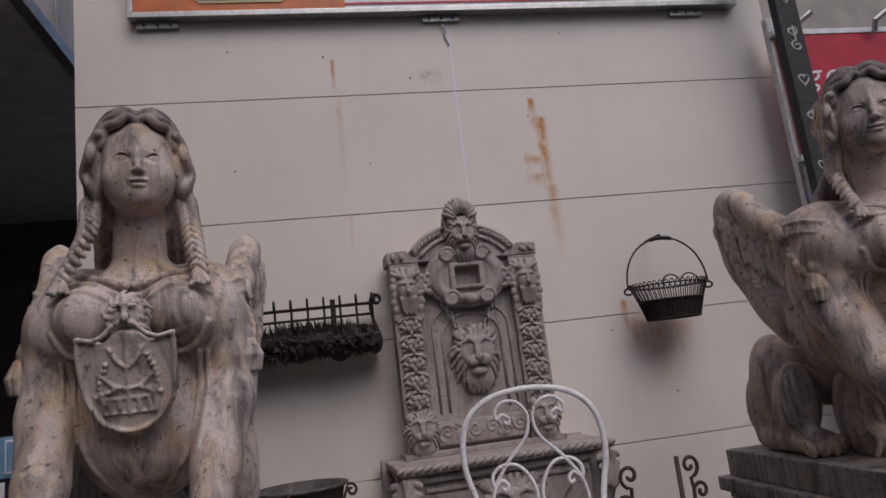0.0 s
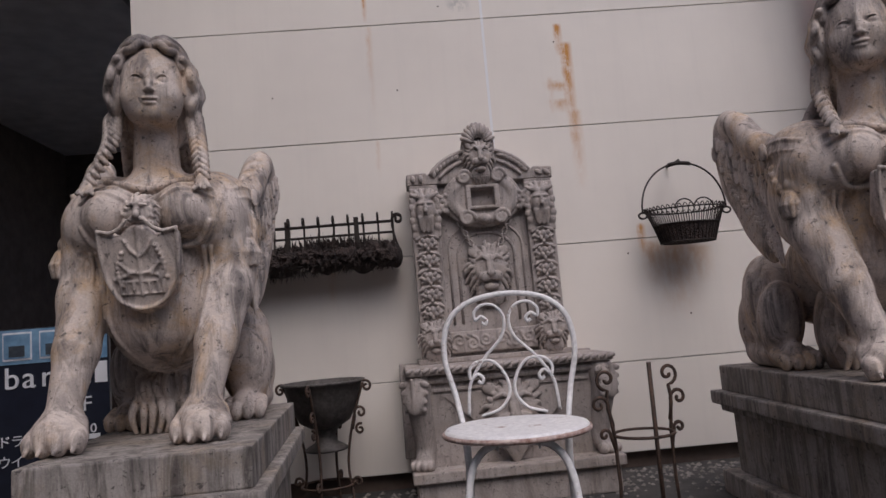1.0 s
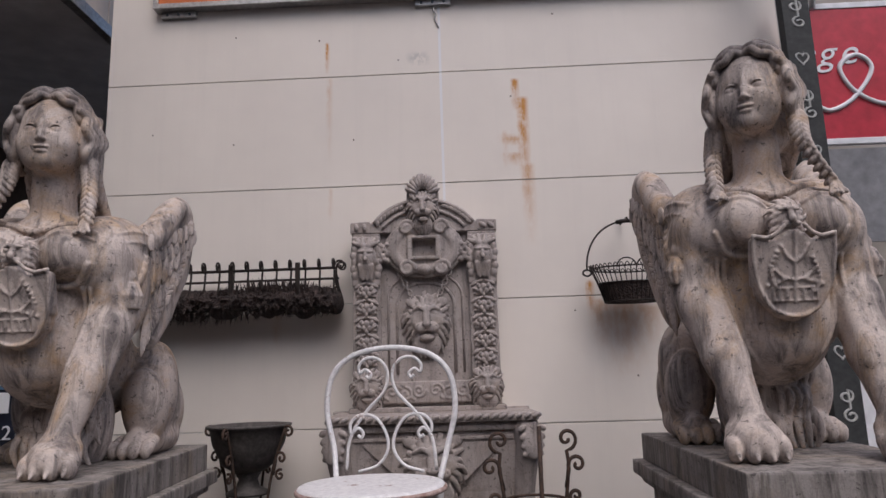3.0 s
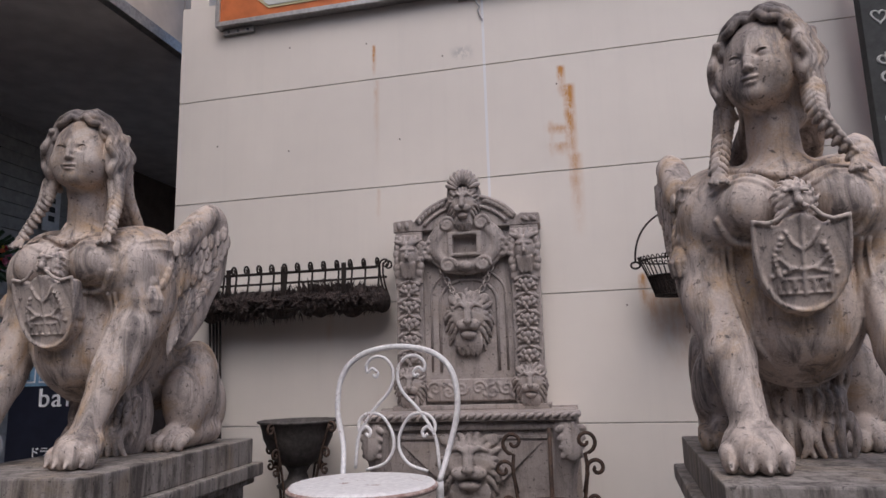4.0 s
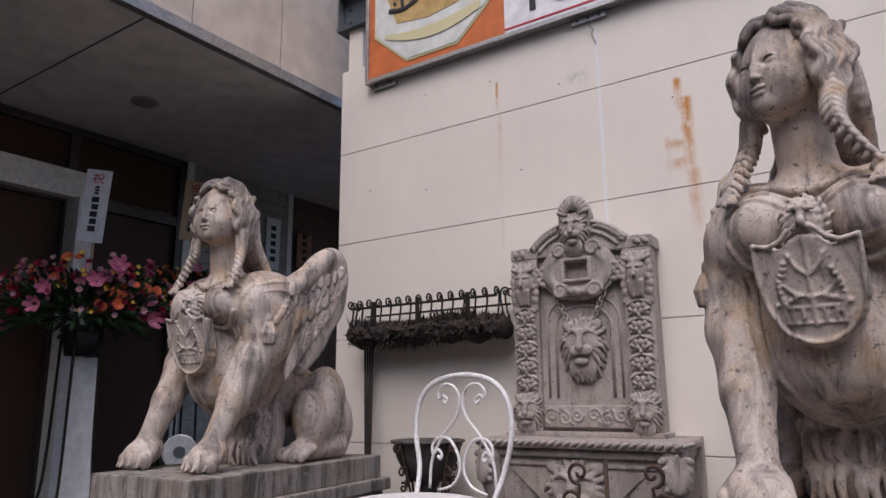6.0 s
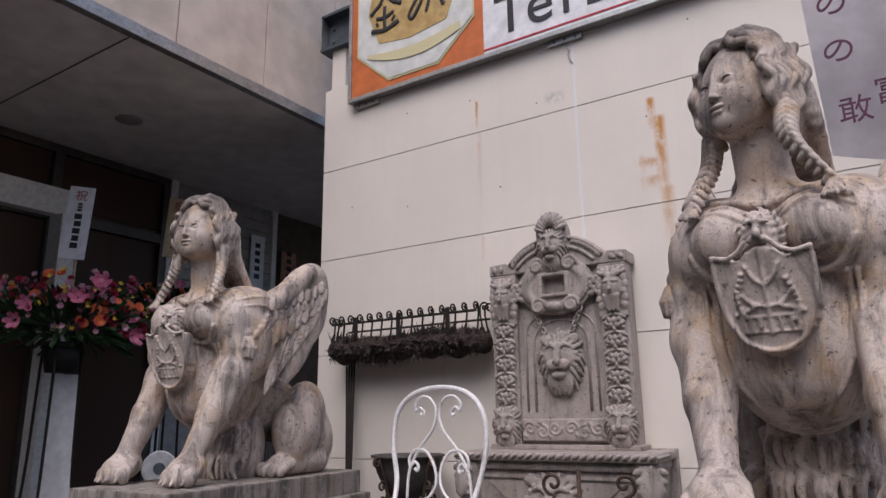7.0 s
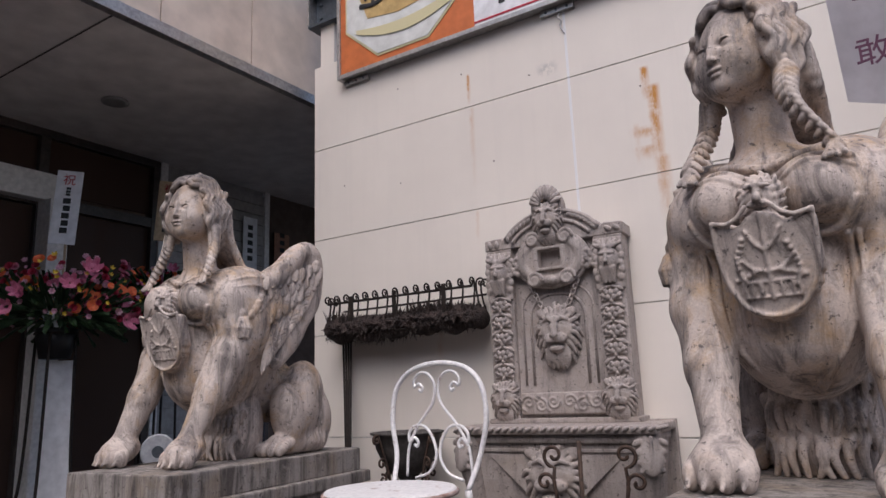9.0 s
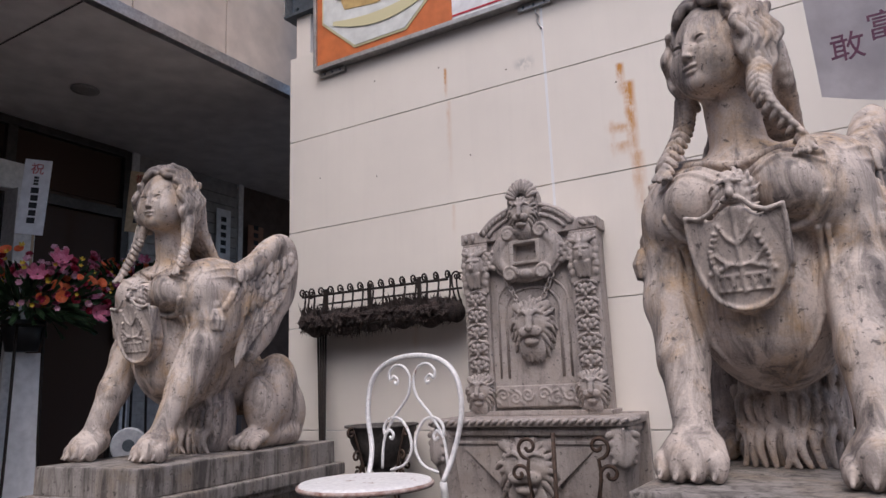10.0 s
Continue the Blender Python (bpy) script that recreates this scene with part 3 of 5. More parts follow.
    def hr(a=0, b=0, g=0):
        return (a + 5, b, g + look_aside)

    c.egg(h(0, 0.01, 0.022), (0.096, 0.106, 0.112), 0.02, hr())
    c.egg(h(0, -0.040, -0.022), (0.086, 0.071, 0.104), 0.025, hr())
    c.egg(h(0, -0.080, -0.092), (0.036, 0.028, 0.026), 0.03, hr())
    for s in (-1, 1):
        c.egg(h(s * 0.043, -0.050, -0.060), (0.034, 0.042, 0.046), 0.025, hr())
        c.egg(h(s * 0.037, -0.121, 0.008), (0.026, 0.030, 0.018), 0.007, hr(), "cut")
        c.egg(h(s * 0.037, -0.0890, 0.005), (0.0190, 0.0130, 0.0125), 0.001, hr())
        c.rope(bend([h(s * 0.016, -0.096, 0.006), h(s * 0.028, -0.101, 0.0180), h(s * 0.044, -0.099, 0.0185), h(s * 0.060, -0.087, 0.006)], 4), 0.0030, 0.0026, 0.001)
        c.rope(bend([h(s * 0.018, -0.095, 0.002), h(s * 0.036, -0.098, -0.0100), h(s * 0.057, -0.087, 0.000)], 4), 0.0024, 0.0020, 0.001)
        c.egg(h(s * 0.046, -0.076, -0.036), (0.030, 0.022, 0.030), 0.03, hr())
        c.egg(h(s * 0.0095, -0.111, -0.029), (0.0062, 0.008, 0.0055), 0.004, hr())
    c.rope([h(0, -0.102, 0.030), h(0, -0.112, -0.004), h(0, -0.120, -0.024)], 0.0045, 0.0072, 0.012)
    c.egg(h(0, -0.107, -0.052), (0.022, 0.011, 0.0066), 0.004, hr())
    c.egg(h(0, -0.105, -0.066), (0.018, 0.011, 0.0078), 0.004, hr())
    c.egg(h(0, -0.121, -0.0592), (0.023, 0.010, 0.0025), 0.003, hr(), "cut")
    # hair: thick waves from the parting, wavy locks over the ears, plaits and a fall behind
    c.egg(h(0, 0.034, 0.044), (0.094, 0.094, 0.098), 0.008, hr())
    for s in (-1, 1):
        for q in range(10):
            phi = radians(50 + 104 * q / 9)
            d0 = Vector((s * 0.012, -math.cos(phi), math.sin(phi)))
            d1 = Vector((s * 0.96, -0.42 + 0.80 * q / 9, 0.10 - 0.02 * q)).normalized()
            pts = []
            for k in range(21):
                t = k / 20
                d = d0.slerp(d1, t)
                wave = 0.070 * math.sin(t * 13 + 0.5 * (q % 2)) * min(1, 4 * t)
                d = (d + Vector((0, wave, wave * 0.7))).normalized()
                grow = 0.006 * math.sin(math.pi * min(1, 1.3 * t)) - 0.014 * max(0, 1 - t * 5) + 0.004 * (q % 2)
                pts.append(h(d.x * (0.106 + grow), 0.014 + d.y * (0.106 + grow), 0.028 + d.z * (0.132 + grow)))
            c.rope(pts, 0.0120, 0.0125, 0.0003)
        for q in range(6):
            y0, lock = -0.050 + 0.0215 * q, []
            for k in range(22):
                t = k / 21
                sway = 0.0125 * math.sin(t * 15 + 0.4 * q)
                out = 0.066 + 0.054 * math.sin(math.pi * (0.16 + 0.66 * t)) + 0.004 * (q % 2) + 0.003 * q * (1 - t)
                pull = 1 - 0.75 * max(0.0, t - 0.55) / 0.45
                lock.append(h(s * (out + 0.3 * sway), (y0 + sway) * pull - 0.004, 0.078 - 0.195 * t))
            c.rope(lock, 0.0125, 0.0105, 0.0003)
        c.egg(h(s * 0.100, -0.006, -0.015), (0.020, 0.056, 0.080), 0.006, hr())
        a, b, d = Vector(h(s * 0.114, -0.008, -0.085)), Vector(h(s * 0.125, -0.03, -0.17)), Vector((s * 0.160 + 0.005, -0.290, 0.752))
        line = bend([a, b, d], 6)
        for q, p in enumerate(line):
            w = 0.0270 - 0.008 * q / len(line)
            for o in (-1, 1):
                up = 0.005 * o
                c.egg((p.x + 0.0095 * o, p.y - 0.006, p.z + up), (w * 0.46, w * 0.80, w * 1.05), 0.0004, (0, -40 * o, 0))
            c.egg((p.x, p.y + 0.004, p.z), w * 0.6, 0.004)
        for q in range(4):
            c.limb((s * 0.160 + 0.005, -0.298, 0.748), (s * (0.140 + 0.014 * q) + 0.005, -0.322, 0.712 + 0.004 * (q % 2)), 0.010, 0.0065, 0.003)
        for q in range(5):
            c.rope(bend([h(s * (0.10 - 0.02 * q), 0.09 + 0.008 * q, -0.02), h(s * (0.10 - 0.02 * q), 0.105, -0.12), (s * (0.115 - 0.024 * q), -0.045 + 0.01 * q, 0.82), (s * (0.125 - 0.026 * q), -0.02, 0.74)], 4), 0.023, 0.016, 0.005)
    c.egg(h(0, 0.075, -0.08), (0.09, 0.05, 0.11), 0.02, hr())
    c, head = body, c
    # lion mask on the breast
    my = -0.342
    c.egg((0, -0.305, 0.640), (0.050, 0.050, 0.055), 0.008)
    g, zm = 1.22, 0.640

    def lm(x, out, z):
        return (g * x, my - g * out, zm + g * z)

    c.egg(lm(0, 0.006, 0), (g * 0.027, g * 0.024, g * 0.034), 0.006)
    for row, (r0, r1, n) in enumerate(((0.024, 0.046, 19), (0.018, 0.035, 13))):
        for q in range(n):
            u = 2 * math.pi * q / n + 0.2 * row
            tip = 0.92 * r1 * (1.0 if math.sin(u) > -0.5 else 1.15) * (1 + 0.08 * (q % 2))
            c.rope(bend([lm(r0 * math.cos(u), 0.006 + 0.007 * row, 1.2 * r0 * math.sin(u)), lm(0.8 * tip * math.cos(u + 0.14), 0.006 + 0.007 * row, tip * math.sin(u + 0.14)), lm(tip * math.cos(u - 0.07), -0.004 + 0.006 * row, 1.2 * tip * math.sin(u - 0.07))], 3), 0.0085, 0.0035, 0.001)
    for s in (-1, 1):
        c.egg(lm(s * 0.012, 0.033, 0.009), (0.0095, 0.009, 0.007), 0.002, op="cut")
        c.egg(lm(s * 0.010, 0.031, -0.016), (0.013, 0.011, 0.009), 0.003)
        c.limb(lm(s * 0.004, 0.032, 0.020), lm(s * 0.021, 0.027, 0.018), 0.0065, 0.0045, 0.002)
    c.limb(lm(0, 0.028, 0.016), lm(0, 0.040, -0.006), 0.0075, 0.0105, 0.003)
    c.egg(lm(0, 0.037, -0.027), (0.015, 0.012, 0.006), 0.002, op="cut")
    return c, head, *wings


for name_x, flip, size, aside, text in ((-1.215, False, 0.97, 8, "darkly stained hair"), (1.022, True, 1.0, 27, "ochre patches and streaks")):
    bm = bmesh.new()
    for k in sphinx(aside):
        bm.from_mesh(k.skin("sphinx_statue", flip, 0.0))
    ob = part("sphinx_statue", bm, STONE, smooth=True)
    ob.matrix_world = pose(name_x, -1.13, 0.445, 0, 0, -5 if flip else 5) @ Matrix.Scale(size, 4)
    tagged(ob, "weathered stone winged sphinx with " + text + " on its plinth", "statue", "pair of sphinxes")
for name_x, turned in ((-1.19, 5), (1.022, -1)):
    pl = thing("plinth", "stained pale stone plinth with stepped mouldings under a sphinx", "plinth", "pair of plinths", pose(name_x, -1.115, 0, 0, 0, turned))
    for nm, hx, hy, z0, z1, bv in (("top_slab", 0.272, 0.548, 0.345, 0.445, 0.006), ("cornice", 0.306, 0.585, 0.292, 0.345, 0.008), ("neck_moulding", 0.280, 0.56, 0.262, 0.292, 0.012), ("shaft", 0.245, 0.525, 0.03, 0.262, 0.006), ("foot_slab", 0.298, 0.58, GZ, 0.03, 0.01)):
        boxed(nm, (-hx, -hy, z0), (hx, hy, z1), STONE_PLINTH, pl, "", bv)


# ---- wall fountain ----
def lion(mane=1.0, beard=0.0):
    """A lion's mask about 0.26 m high, facing -y, its back at y = 0."""
    c = Clay((-0.17, -0.15, -0.26), (0.17, 0.03, 0.19), 0.0042)
    rnd = random.Random(7)
    c.egg((0, -0.02, 0.0), (0.085, 0.07, 0.11), 0.02)
    for row, (r0, r1, y0, n) in enumerate(((0.075, 0.125, -0.015, 26), (0.06, 0.105, -0.045, 22))):
        for q in range(n):
            u = 2 * math.pi * (q + 0.5 * row) / n
            k = 1 + 0.10 * rnd.uniform(-1, 1)
            dx, dz = math.cos(u), math.sin(u)
            down = 0.03 if dz < 0.4 else 0.0
            pts = bend([(r0 * dx * 0.85, y0 - 0.02, r0 * dz * 1.1), (r1 * dx * 0.8 * k, y0 - 0.012, r1 * dz * 1.0 * k), (r1 * dx * 0.92 * k + 0.01 * math.sin(q * 3), y0 + 0.012, r1 * dz * 1.12 * k - down)], 3)
            c.rope(pts, 0.013, 0.006, 0.003)
    c.egg((0, -0.062, 0.028), (0.062, 0.034, 0.05), 0.012)
    for s in (-1, 1):
        c.egg((s * 0.030, -0.094, 0.036), (0.019, 0.012, 0.010), 0.006, op="cut")
        c.egg((s * 0.030, -0.083, 0.034), (0.013, 0.010, 0.009), 0.003)
        c.rope([(s * 0.008, -0.100, 0.046), (s * 0.032, -0.098, 0.060), (s * 0.058, -0.078, 0.046)], 0.011, 0.007, 0.006)
        c.egg((s * 0.025, -0.096, -0.038), (0.030, 0.028, 0.024), 0.010)
        c.egg((s * 0.052, -0.070, -0.005), (0.020, 0.018, 0.030), 0.014)
        c.egg((s * 0.072, -0.045, 0.085), (0.022, 0.015, 0.026), 0.006, (0, s * 25, 0))
    c.rope([(0, -0.092, 0.055), (0, -0.108, 0.01), (0, -0.122, -0.022)], 0.014, 0.018, 0.010)
    c.egg((0, -0.128, -0.022), (0.021, 0.012, 0.011), 0.004)
    c.egg((0, -0.100, -0.066), (0.034, 0.026, 0.008), 0.005, op="cut")
    c.egg((0, -0.080, -0.085), (0.034, 0.030, 0.018), 0.008)
    for q in range(9):
        x = -0.048 + 0.012 * q
        c.rope(bend([(x, -0.06, -0.09), (x * 1.1, -0.055, -0.13), (x * (0.9 - beard), -0.03, -0.165 - beard * (0.085 - abs(x)) - 0.01 * (q % 2))], 3), 0.010, 0.006, 0.003)
    return c.skin("lion_mask")


LION, LION_LONG = lion(), lion(beard=0.75)


def mask(name, me, parent, m, label=""):
    ob = hung(name, me, STONE_GREY, parent, label)
    ob.matrix_basis = m
    return ob


def small_face():
    """A plain bearded mask with leaves, about 0.2 m high."""
    c = Clay((-0.09, -0.09, -0.13), (0.09, 0.03, 0.13), 0.004)
    c.egg((0, -0.02, 0.01), (0.048, 0.045, 0.062), 0.01)
    c.rope([(0, -0.06, 0.035), (0, -0.073, -0.002)], 0.007, 0.010, 0.006)
    for s in (-1, 1):
        c.egg((s * 0.019, -0.064, 0.026), (0.012, 0.010, 0.007), 0.004, op="cut")
        c.rope([(s * 0.006, -0.062, 0.036), (s * 0.036, -0.050, 0.036)], 0.006, 0.005, 0.005)
        for q in range(5):
            c.egg((s * (0.054 + 0.006 * (q % 2)), -0.012, 0.055 - 0.032 * q), (0.017, 0.016, 0.021), 0.003)
        for q in range(3):
            c.limb((s * 0.012, -0.035, 0.065), (s * (0.018 + 0.022 * q), -0.02, 0.108 - 0.012 * q), 0.014, 0.008, 0.003)
    c.egg((0, -0.064, -0.024), (0.018, 0.008, 0.004), 0.003, op="cut")
    for q in range(6):
        x = -0.03 + 0.012 * q
        c.limb((x, -0.045, -0.03), (x * 0.8, -0.03, -0.085 - 0.01 * (q % 2)), 0.011, 0.007, 0.003)
    c.slab((0, -0.004, -0.005), (0.068, 0.012, 0.12), 0.008, 0.006)
    return c.skin("pilaster_mask")


def garland():
    """A hanging bundle of fruit and leaves, one tier."""
    c = Clay((-0.08, -0.07, -0.06), (0.08, 0.02, 0.06), 0.0032)
    for x, z, r in ((0, 0.012, 0.017), (-0.026, 0.016, 0.014), (0.026, 0.016, 0.014), (-0.014, -0.014, 0.0145), (0.014, -0.014, 0.0145), (0, -0.036, 0.012), (-0.036, -0.008, 0.011), (0.036, -0.008, 0.011)):
        c.egg((x, -0.020, z), (r * 0.9, r, r * 1.25), 0.001, (0, x * 600, 0))
    for s in (-1, 1):
        for q in range(3):
            c.egg((s * (0.046 - 0.006 * q), -0.012, 0.036 - 0.030 * q), (0.024, 0.008, 0.010), 0.001, (0, s * (38 - 10 * q), 0))
        c.egg((s * 0.016, -0.016, 0.046), (0.022, 0.010, 0.009), 0.001, (0, s * 25, 0))
    c.slab((0, 0, 0), (0.05, 0.008, 0.055), 0.006, 0.004)
    return c.skin("fruit_garland")


def fountain():
    top = thing("wall_fountain", "grey cast stone wall fountain with lion masks and scrolled basin", "fountain", at=pose(-0.10, -0.145, 0, 0, 0, 2.5))
    # back panel with its arched head
    arch = [(-0.35, 1.365), (-0.35, 1.42), (-0.26, 1.425)]
    arch += [(0.285 * math.cos(u), 1.30 + 0.235 * math.sin(u)) for u in [math.pi - 0.50 - (math.pi - 1.0) * k / 14 for k in range(15)]]
    arch += [(0.26, 1.425), (0.35, 1.42), (0.35, 1.365)]
    bm = outline(bmesh.new(), arch, 0.135)
    bmesh.ops.bevel(bm, geom=[e for e in bm.edges], offset=0.004, segments=1, affect="EDGES")
    ob = part("arched_cornice", bm, STONE_GREY, top)
    ob.location = (0, -0.012, 0)
    boxed("back_panel", (-0.335, 0.015, 0.545), (0.335, 0.125, 1.37), STONE_GREY, top, "", 0.004)
    for s in (-1, 1):
        boxed("pilaster", (s * 0.275 - 0.066, -0.01, 0.545), (s * 0.275 + 0.066, 0.05, 1.365), STONE_GREY, top, "", 0.005)
        mask("pilaster_mask", FACE, top, pose(s * 0.275, -0.008, 1.235) @ Matrix.Diagonal((1, 0.85, 1, 1)))
        for q in range(5):
            mask("fruit_garland", FRUIT, top, pose(s * 0.275, -0.010, 1.085 - 0.080 * q) @ Matrix.Diagonal((0.88, 0.72, 0.80, 1)))
        mask("lion_mask", LION, top, pose(s * 0.275, -0.008, 0.645) @ Matrix.Diagonal((0.70, 0.50, 0.66, 1)))
        # leaf tongues along the arch
    for q in range(9):
        for s in (-1, 1):
            u = math.pi / 2 + s * (0.42 + 0.095 * q)
            bm = bmesh.new()
            bmesh.ops.create_icosphere(bm, subdivisions=2, radius=1.0)
            bmesh.ops.scale(bm, vec=(0.012, 0.009, 0.021), verts=bm.verts)
            ob = part("leaf_moulding", bm, STONE_GREY, top, smooth=True)
            px, pz = 0.262 * math.cos(u), 1.30 + 0.208 * math.sin(u)
            if q > 6:
                px, pz = -s * (0.245 + 0.038 * (q - 6)), 1.394
            ob.matrix_basis = pose(px, -0.016, pz, 0, math.degrees(math.pi / 2 - u) + 60, 0)
    mask("lion_mask", LION, top, pose(0, -0.02, 1.475) @ Matrix.Diagonal((0.70, 0.60, 0.72, 1)), "lion mask at the top of the arch")
    for q in range(11):
        u = radians(20 + 14 * q)
        bm = tube(bmesh.new(), [(0.03 * math.cos(u), -0.055, 1.535 + 0.035 * math.sin(u)), (0.07 * math.cos(u), -0.055, 1.535 + 0.085 * math.sin(u)), (0.082 * math.cos(u), -0.035, 1.535 + 0.108 * math.sin(u))], [0.007, 0.0135, 0.009], 8)
        part("shell_rib", bm, STONE_GREY, top, smooth=True)
    bm = outline(bmesh.new(), [(0.078 * math.cos(radians(8 * k)), 1.53 + 0.105 * math.sin(radians(8 * k))) for k in range(-3, 27)], 0.06)
    part("shell_back", bm, STONE_GREY, top).location = (0, -0.035, 0)
    for rr in (0.272, 0.226):
        rim = [(rr * math.cos(u), -0.016, 1.30 + (rr - 0.05) * math.sin(u)) for u in [math.pi - 0.52 - (math.pi - 1.04) * k / 20 for k in range(21)]]
        part("arch_fillet", tube(bmesh.new(), rim, 0.009, 8), STONE_GREY, top, smooth=True)
    # wreath with a framed opening
    c = Clay((-0.23, -0.08, -0.17), (0.23, 0.05, 0.17), 0.0048)
    ring = [(0.145 * math.cos(u), -0.01, 0.10 * math.sin(u)) for u in [2 * math.pi * k / 40 for k in range(41)]]
    c.rope(ring, 0.030, 0.030, 0.004)
    for k in range(44):
        u = 2 * math.pi * k / 44
        c.limb((0.098 * math.cos(u), -0.026, 0.062 * math.sin(u)), (0.165 * math.cos(u), -0.028, 0.118 * math.sin(u)), 0.005, 0.0085, 0.002)
    c.rope([(x * 1.23, -0.01, z * 1.3) for x, y, z in ring], 0.012, 0.012, 0.003)
    for sx in (-1, 1):
        for sz in (-1, 1):
            p = spiral((sx * 0.082, sz * 0.098), 0.038, 0.006, 0, 1.6, 24)
            c.rope([(x, -0.042, z) for x, z in p], 0.0085, 0.006, 0.003)
            c.egg((sx * 0.082, -0.03, sz * 0.098), (0.036, 0.018, 0.036), 0.004)
        for k in range(12):
            c.egg((sx * (0.175 + 0.018 * (k % 3)), -0.018, 0.02 - 0.022 * (k // 3) - 0.01 * (k % 2)), 0.0145, 0.002)
    c.slab((0, -0.012, 0), (0.105, 0.020, 0.074), 0.006, 0.004)
    c.slab((0, -0.026, 0), (0.078, 0.022, 0.058), 0.004, 0.003)
    c.slab((0, -0.040, 0), (0.056, 0.040, 0.042), 0.003, 0.002, op="cut")
    c.egg((0, -0.04, -0.105), (0.028, 0.025, 0.025), 0.006)
    mask("wreath", c.skin("wreath"), top, pose(0, 0.0, 1.285), "scrolled wreath with fruit clusters")
    # framed niche with the large lion, hung on chains
    niche = [(-0.135, 0.70), (-0.135, 1.02)] + [(0.135 * math.cos(u), 1.02 + 0.105 * math.sin(u)) for u in [math.pi - math.pi * k / 12 for k in range(1, 12)]] + [(0.135, 1.02), (0.135, 0.70)]
    part("niche_moulding", tube(bmesh.new(), [(x, 0.016, z) for x, z in niche], 0.008, 8), STONE_GREY, top, smooth=True)
    part("niche_moulding", tube(bmesh.new(), [(x * 1.3, 0.014, 0.70 + (z - 0.70) * 1.12) for x, z in niche], 0.006, 8), STONE_GREY, top, smooth=True)
    mask("lion_mask", LION, top, pose(0.005, 0.012, 0.945) @ Matrix.Diagonal((1.02, 0.62, 0.98, 1)), "large lion mask with an open mouth")
    for s in (-1, 1):
        for q in range(6):
            t = q / 5.0
            bm = tube(bmesh.new(), [(0.010 * math.cos(u), 0.0, 0.016 * math.sin(u)) for u in [2 * math.pi * k / 12 for k in range(12)]], 0.0045, 6, True)
            ob = part("chain_link", bm, STONE_GREY, top, smooth=True)
            ob.matrix_basis = pose(s * (0.115 - 0.055 * t), -0.012, 1.165 - 0.115 * t, 0, s * 25, 70 * (q % 2))
    # relief strip
    c = Clay((-0.22, -0.03, -0.06), (0.22, 0.03, 0.06), 0.0045)
    c.slab((0, 0.008, 0), (0.205, 0.014, 0.05), 0.004, 0.004)
    for s in (-1, 1):
        for q in range(3):
            p = spiral((s * (0.04 + 0.062 * q), 0.008 * (-1) ** q), 0.032, 0.005, q * 1.5, 1.4 * s, 18)
            c.rope([(x, -0.006, z) for x, z in p], 0.0065, 0.004, 0.002)
            c.egg((s * (0.07 + 0.06 * q), -0.006, -0.025 * (-1) ** q), (0.018, 0.006, 0.009), 0.002, (0, 40, 0))
    mask("relief_strip", c.skin("relief_strip"), top, pose(0, 0.0, 0.615))
    # basin with rolled, leafed lip
    for y0, z0, z1, hx, nm in ((-0.262, 0.492, 0.528, 0.452, "basin_lip"), (-0.235, 0.455, 0.492, 0.43, "lip_underside")):
        boxed(nm, (0.022 - hx, y0, z0), (0.022 + hx, 0.12, z1), STONE_GREY, top, "", 0.012)
    for k in range(30):
        bm = bmesh.new()
        bmesh.ops.create_icosphere(bm, subdivisions=2, radius=1.0)
        bmesh.ops.scale(bm, vec=(0.019, 0.013, 0.010), verts=bm.verts)
        ob = part("lip_leaf", bm, STONE_GREY, top, smooth=True)
        if k < 26:
            ob.matrix_basis = pose(-0.415 + 0.035 * k, -0.262, 0.514, 0, -35, 0)
        else:
            ob.matrix_basis = pose(0.474, -0.24 + 0.05 * (k - 26), 0.514, 0, 0, 80)
    bm = bmesh.new()
    prof = [(0.455, -0.215, 0.42), (0.40, -0.212, 0.415), (0.30, -0.20, 0.40), (0.20, -0.18, 0.385), (0.095, -0.17, 0.375)]
    rows = [[bm.verts.new(p) for p in ((0.022 - hx, 0.11, z), (0.022 - hx, y, z), (0.022 + hx, y, z), (0.022 + hx, 0.11, z))] for z, y, hx in prof]
    for a, b in zip(rows, rows[1:]):
        for k in range(4):
            bm.faces.new((a[k], b[k], b[(k + 1) % 4], a[(k + 1) % 4]))
    bm.faces.new(rows[0])
    bm.faces.new(rows[-1][::-1])
    bmesh.ops.recalc_face_normals(bm, faces=bm.faces)
    part("basin", bm, STONE_GREY, top)
    for s in (-1, 1):
        boxed("basin_moulding", (0.022 + s * 0.20 - 0.14, -0.222, 0.418), (0.022 + s * 0.20 + 0.14, -0.205, 0.432), STONE_GREY, top, "", 0.004)
        bm = outline(bmesh.new(), [(0.022 + s * 0.10, 0.405), (0.022 + s * 0.30, 0.405), (0.022 + s * 0.13, 0.25)], 0.014)
        part("spandrel", bm, STONE_GREY, top).location = (0, -0.216, 0)
    mask("lion_mask", LION_LONG, top, pose(0.02, -0.185, 0.325) @ Matrix.Diagonal((1.35, 0.80, 1.05, 1)), "long-bearded lion mask on the basin")
    for s in (-1, 1):
        c = Clay((-0.10, -0.14, -0.02), (0.10, 0.10, 0.42), 0.0052)
        c.rope(bend([(0, -0.04, 0.40), (0, -0.07, 0.30), (0, -0.035, 0.18), (0, -0.02, 0.08), (0, -0.05, 0.03)], 5), 0.055, 0.036, 0.01)
        for q in range(4):
            c.egg(((q - 1.5) * 0.026, -0.085 + 0.008 * abs(q - 1.5), 0.022), (0.016, 0.03, 0.024), 0.006)
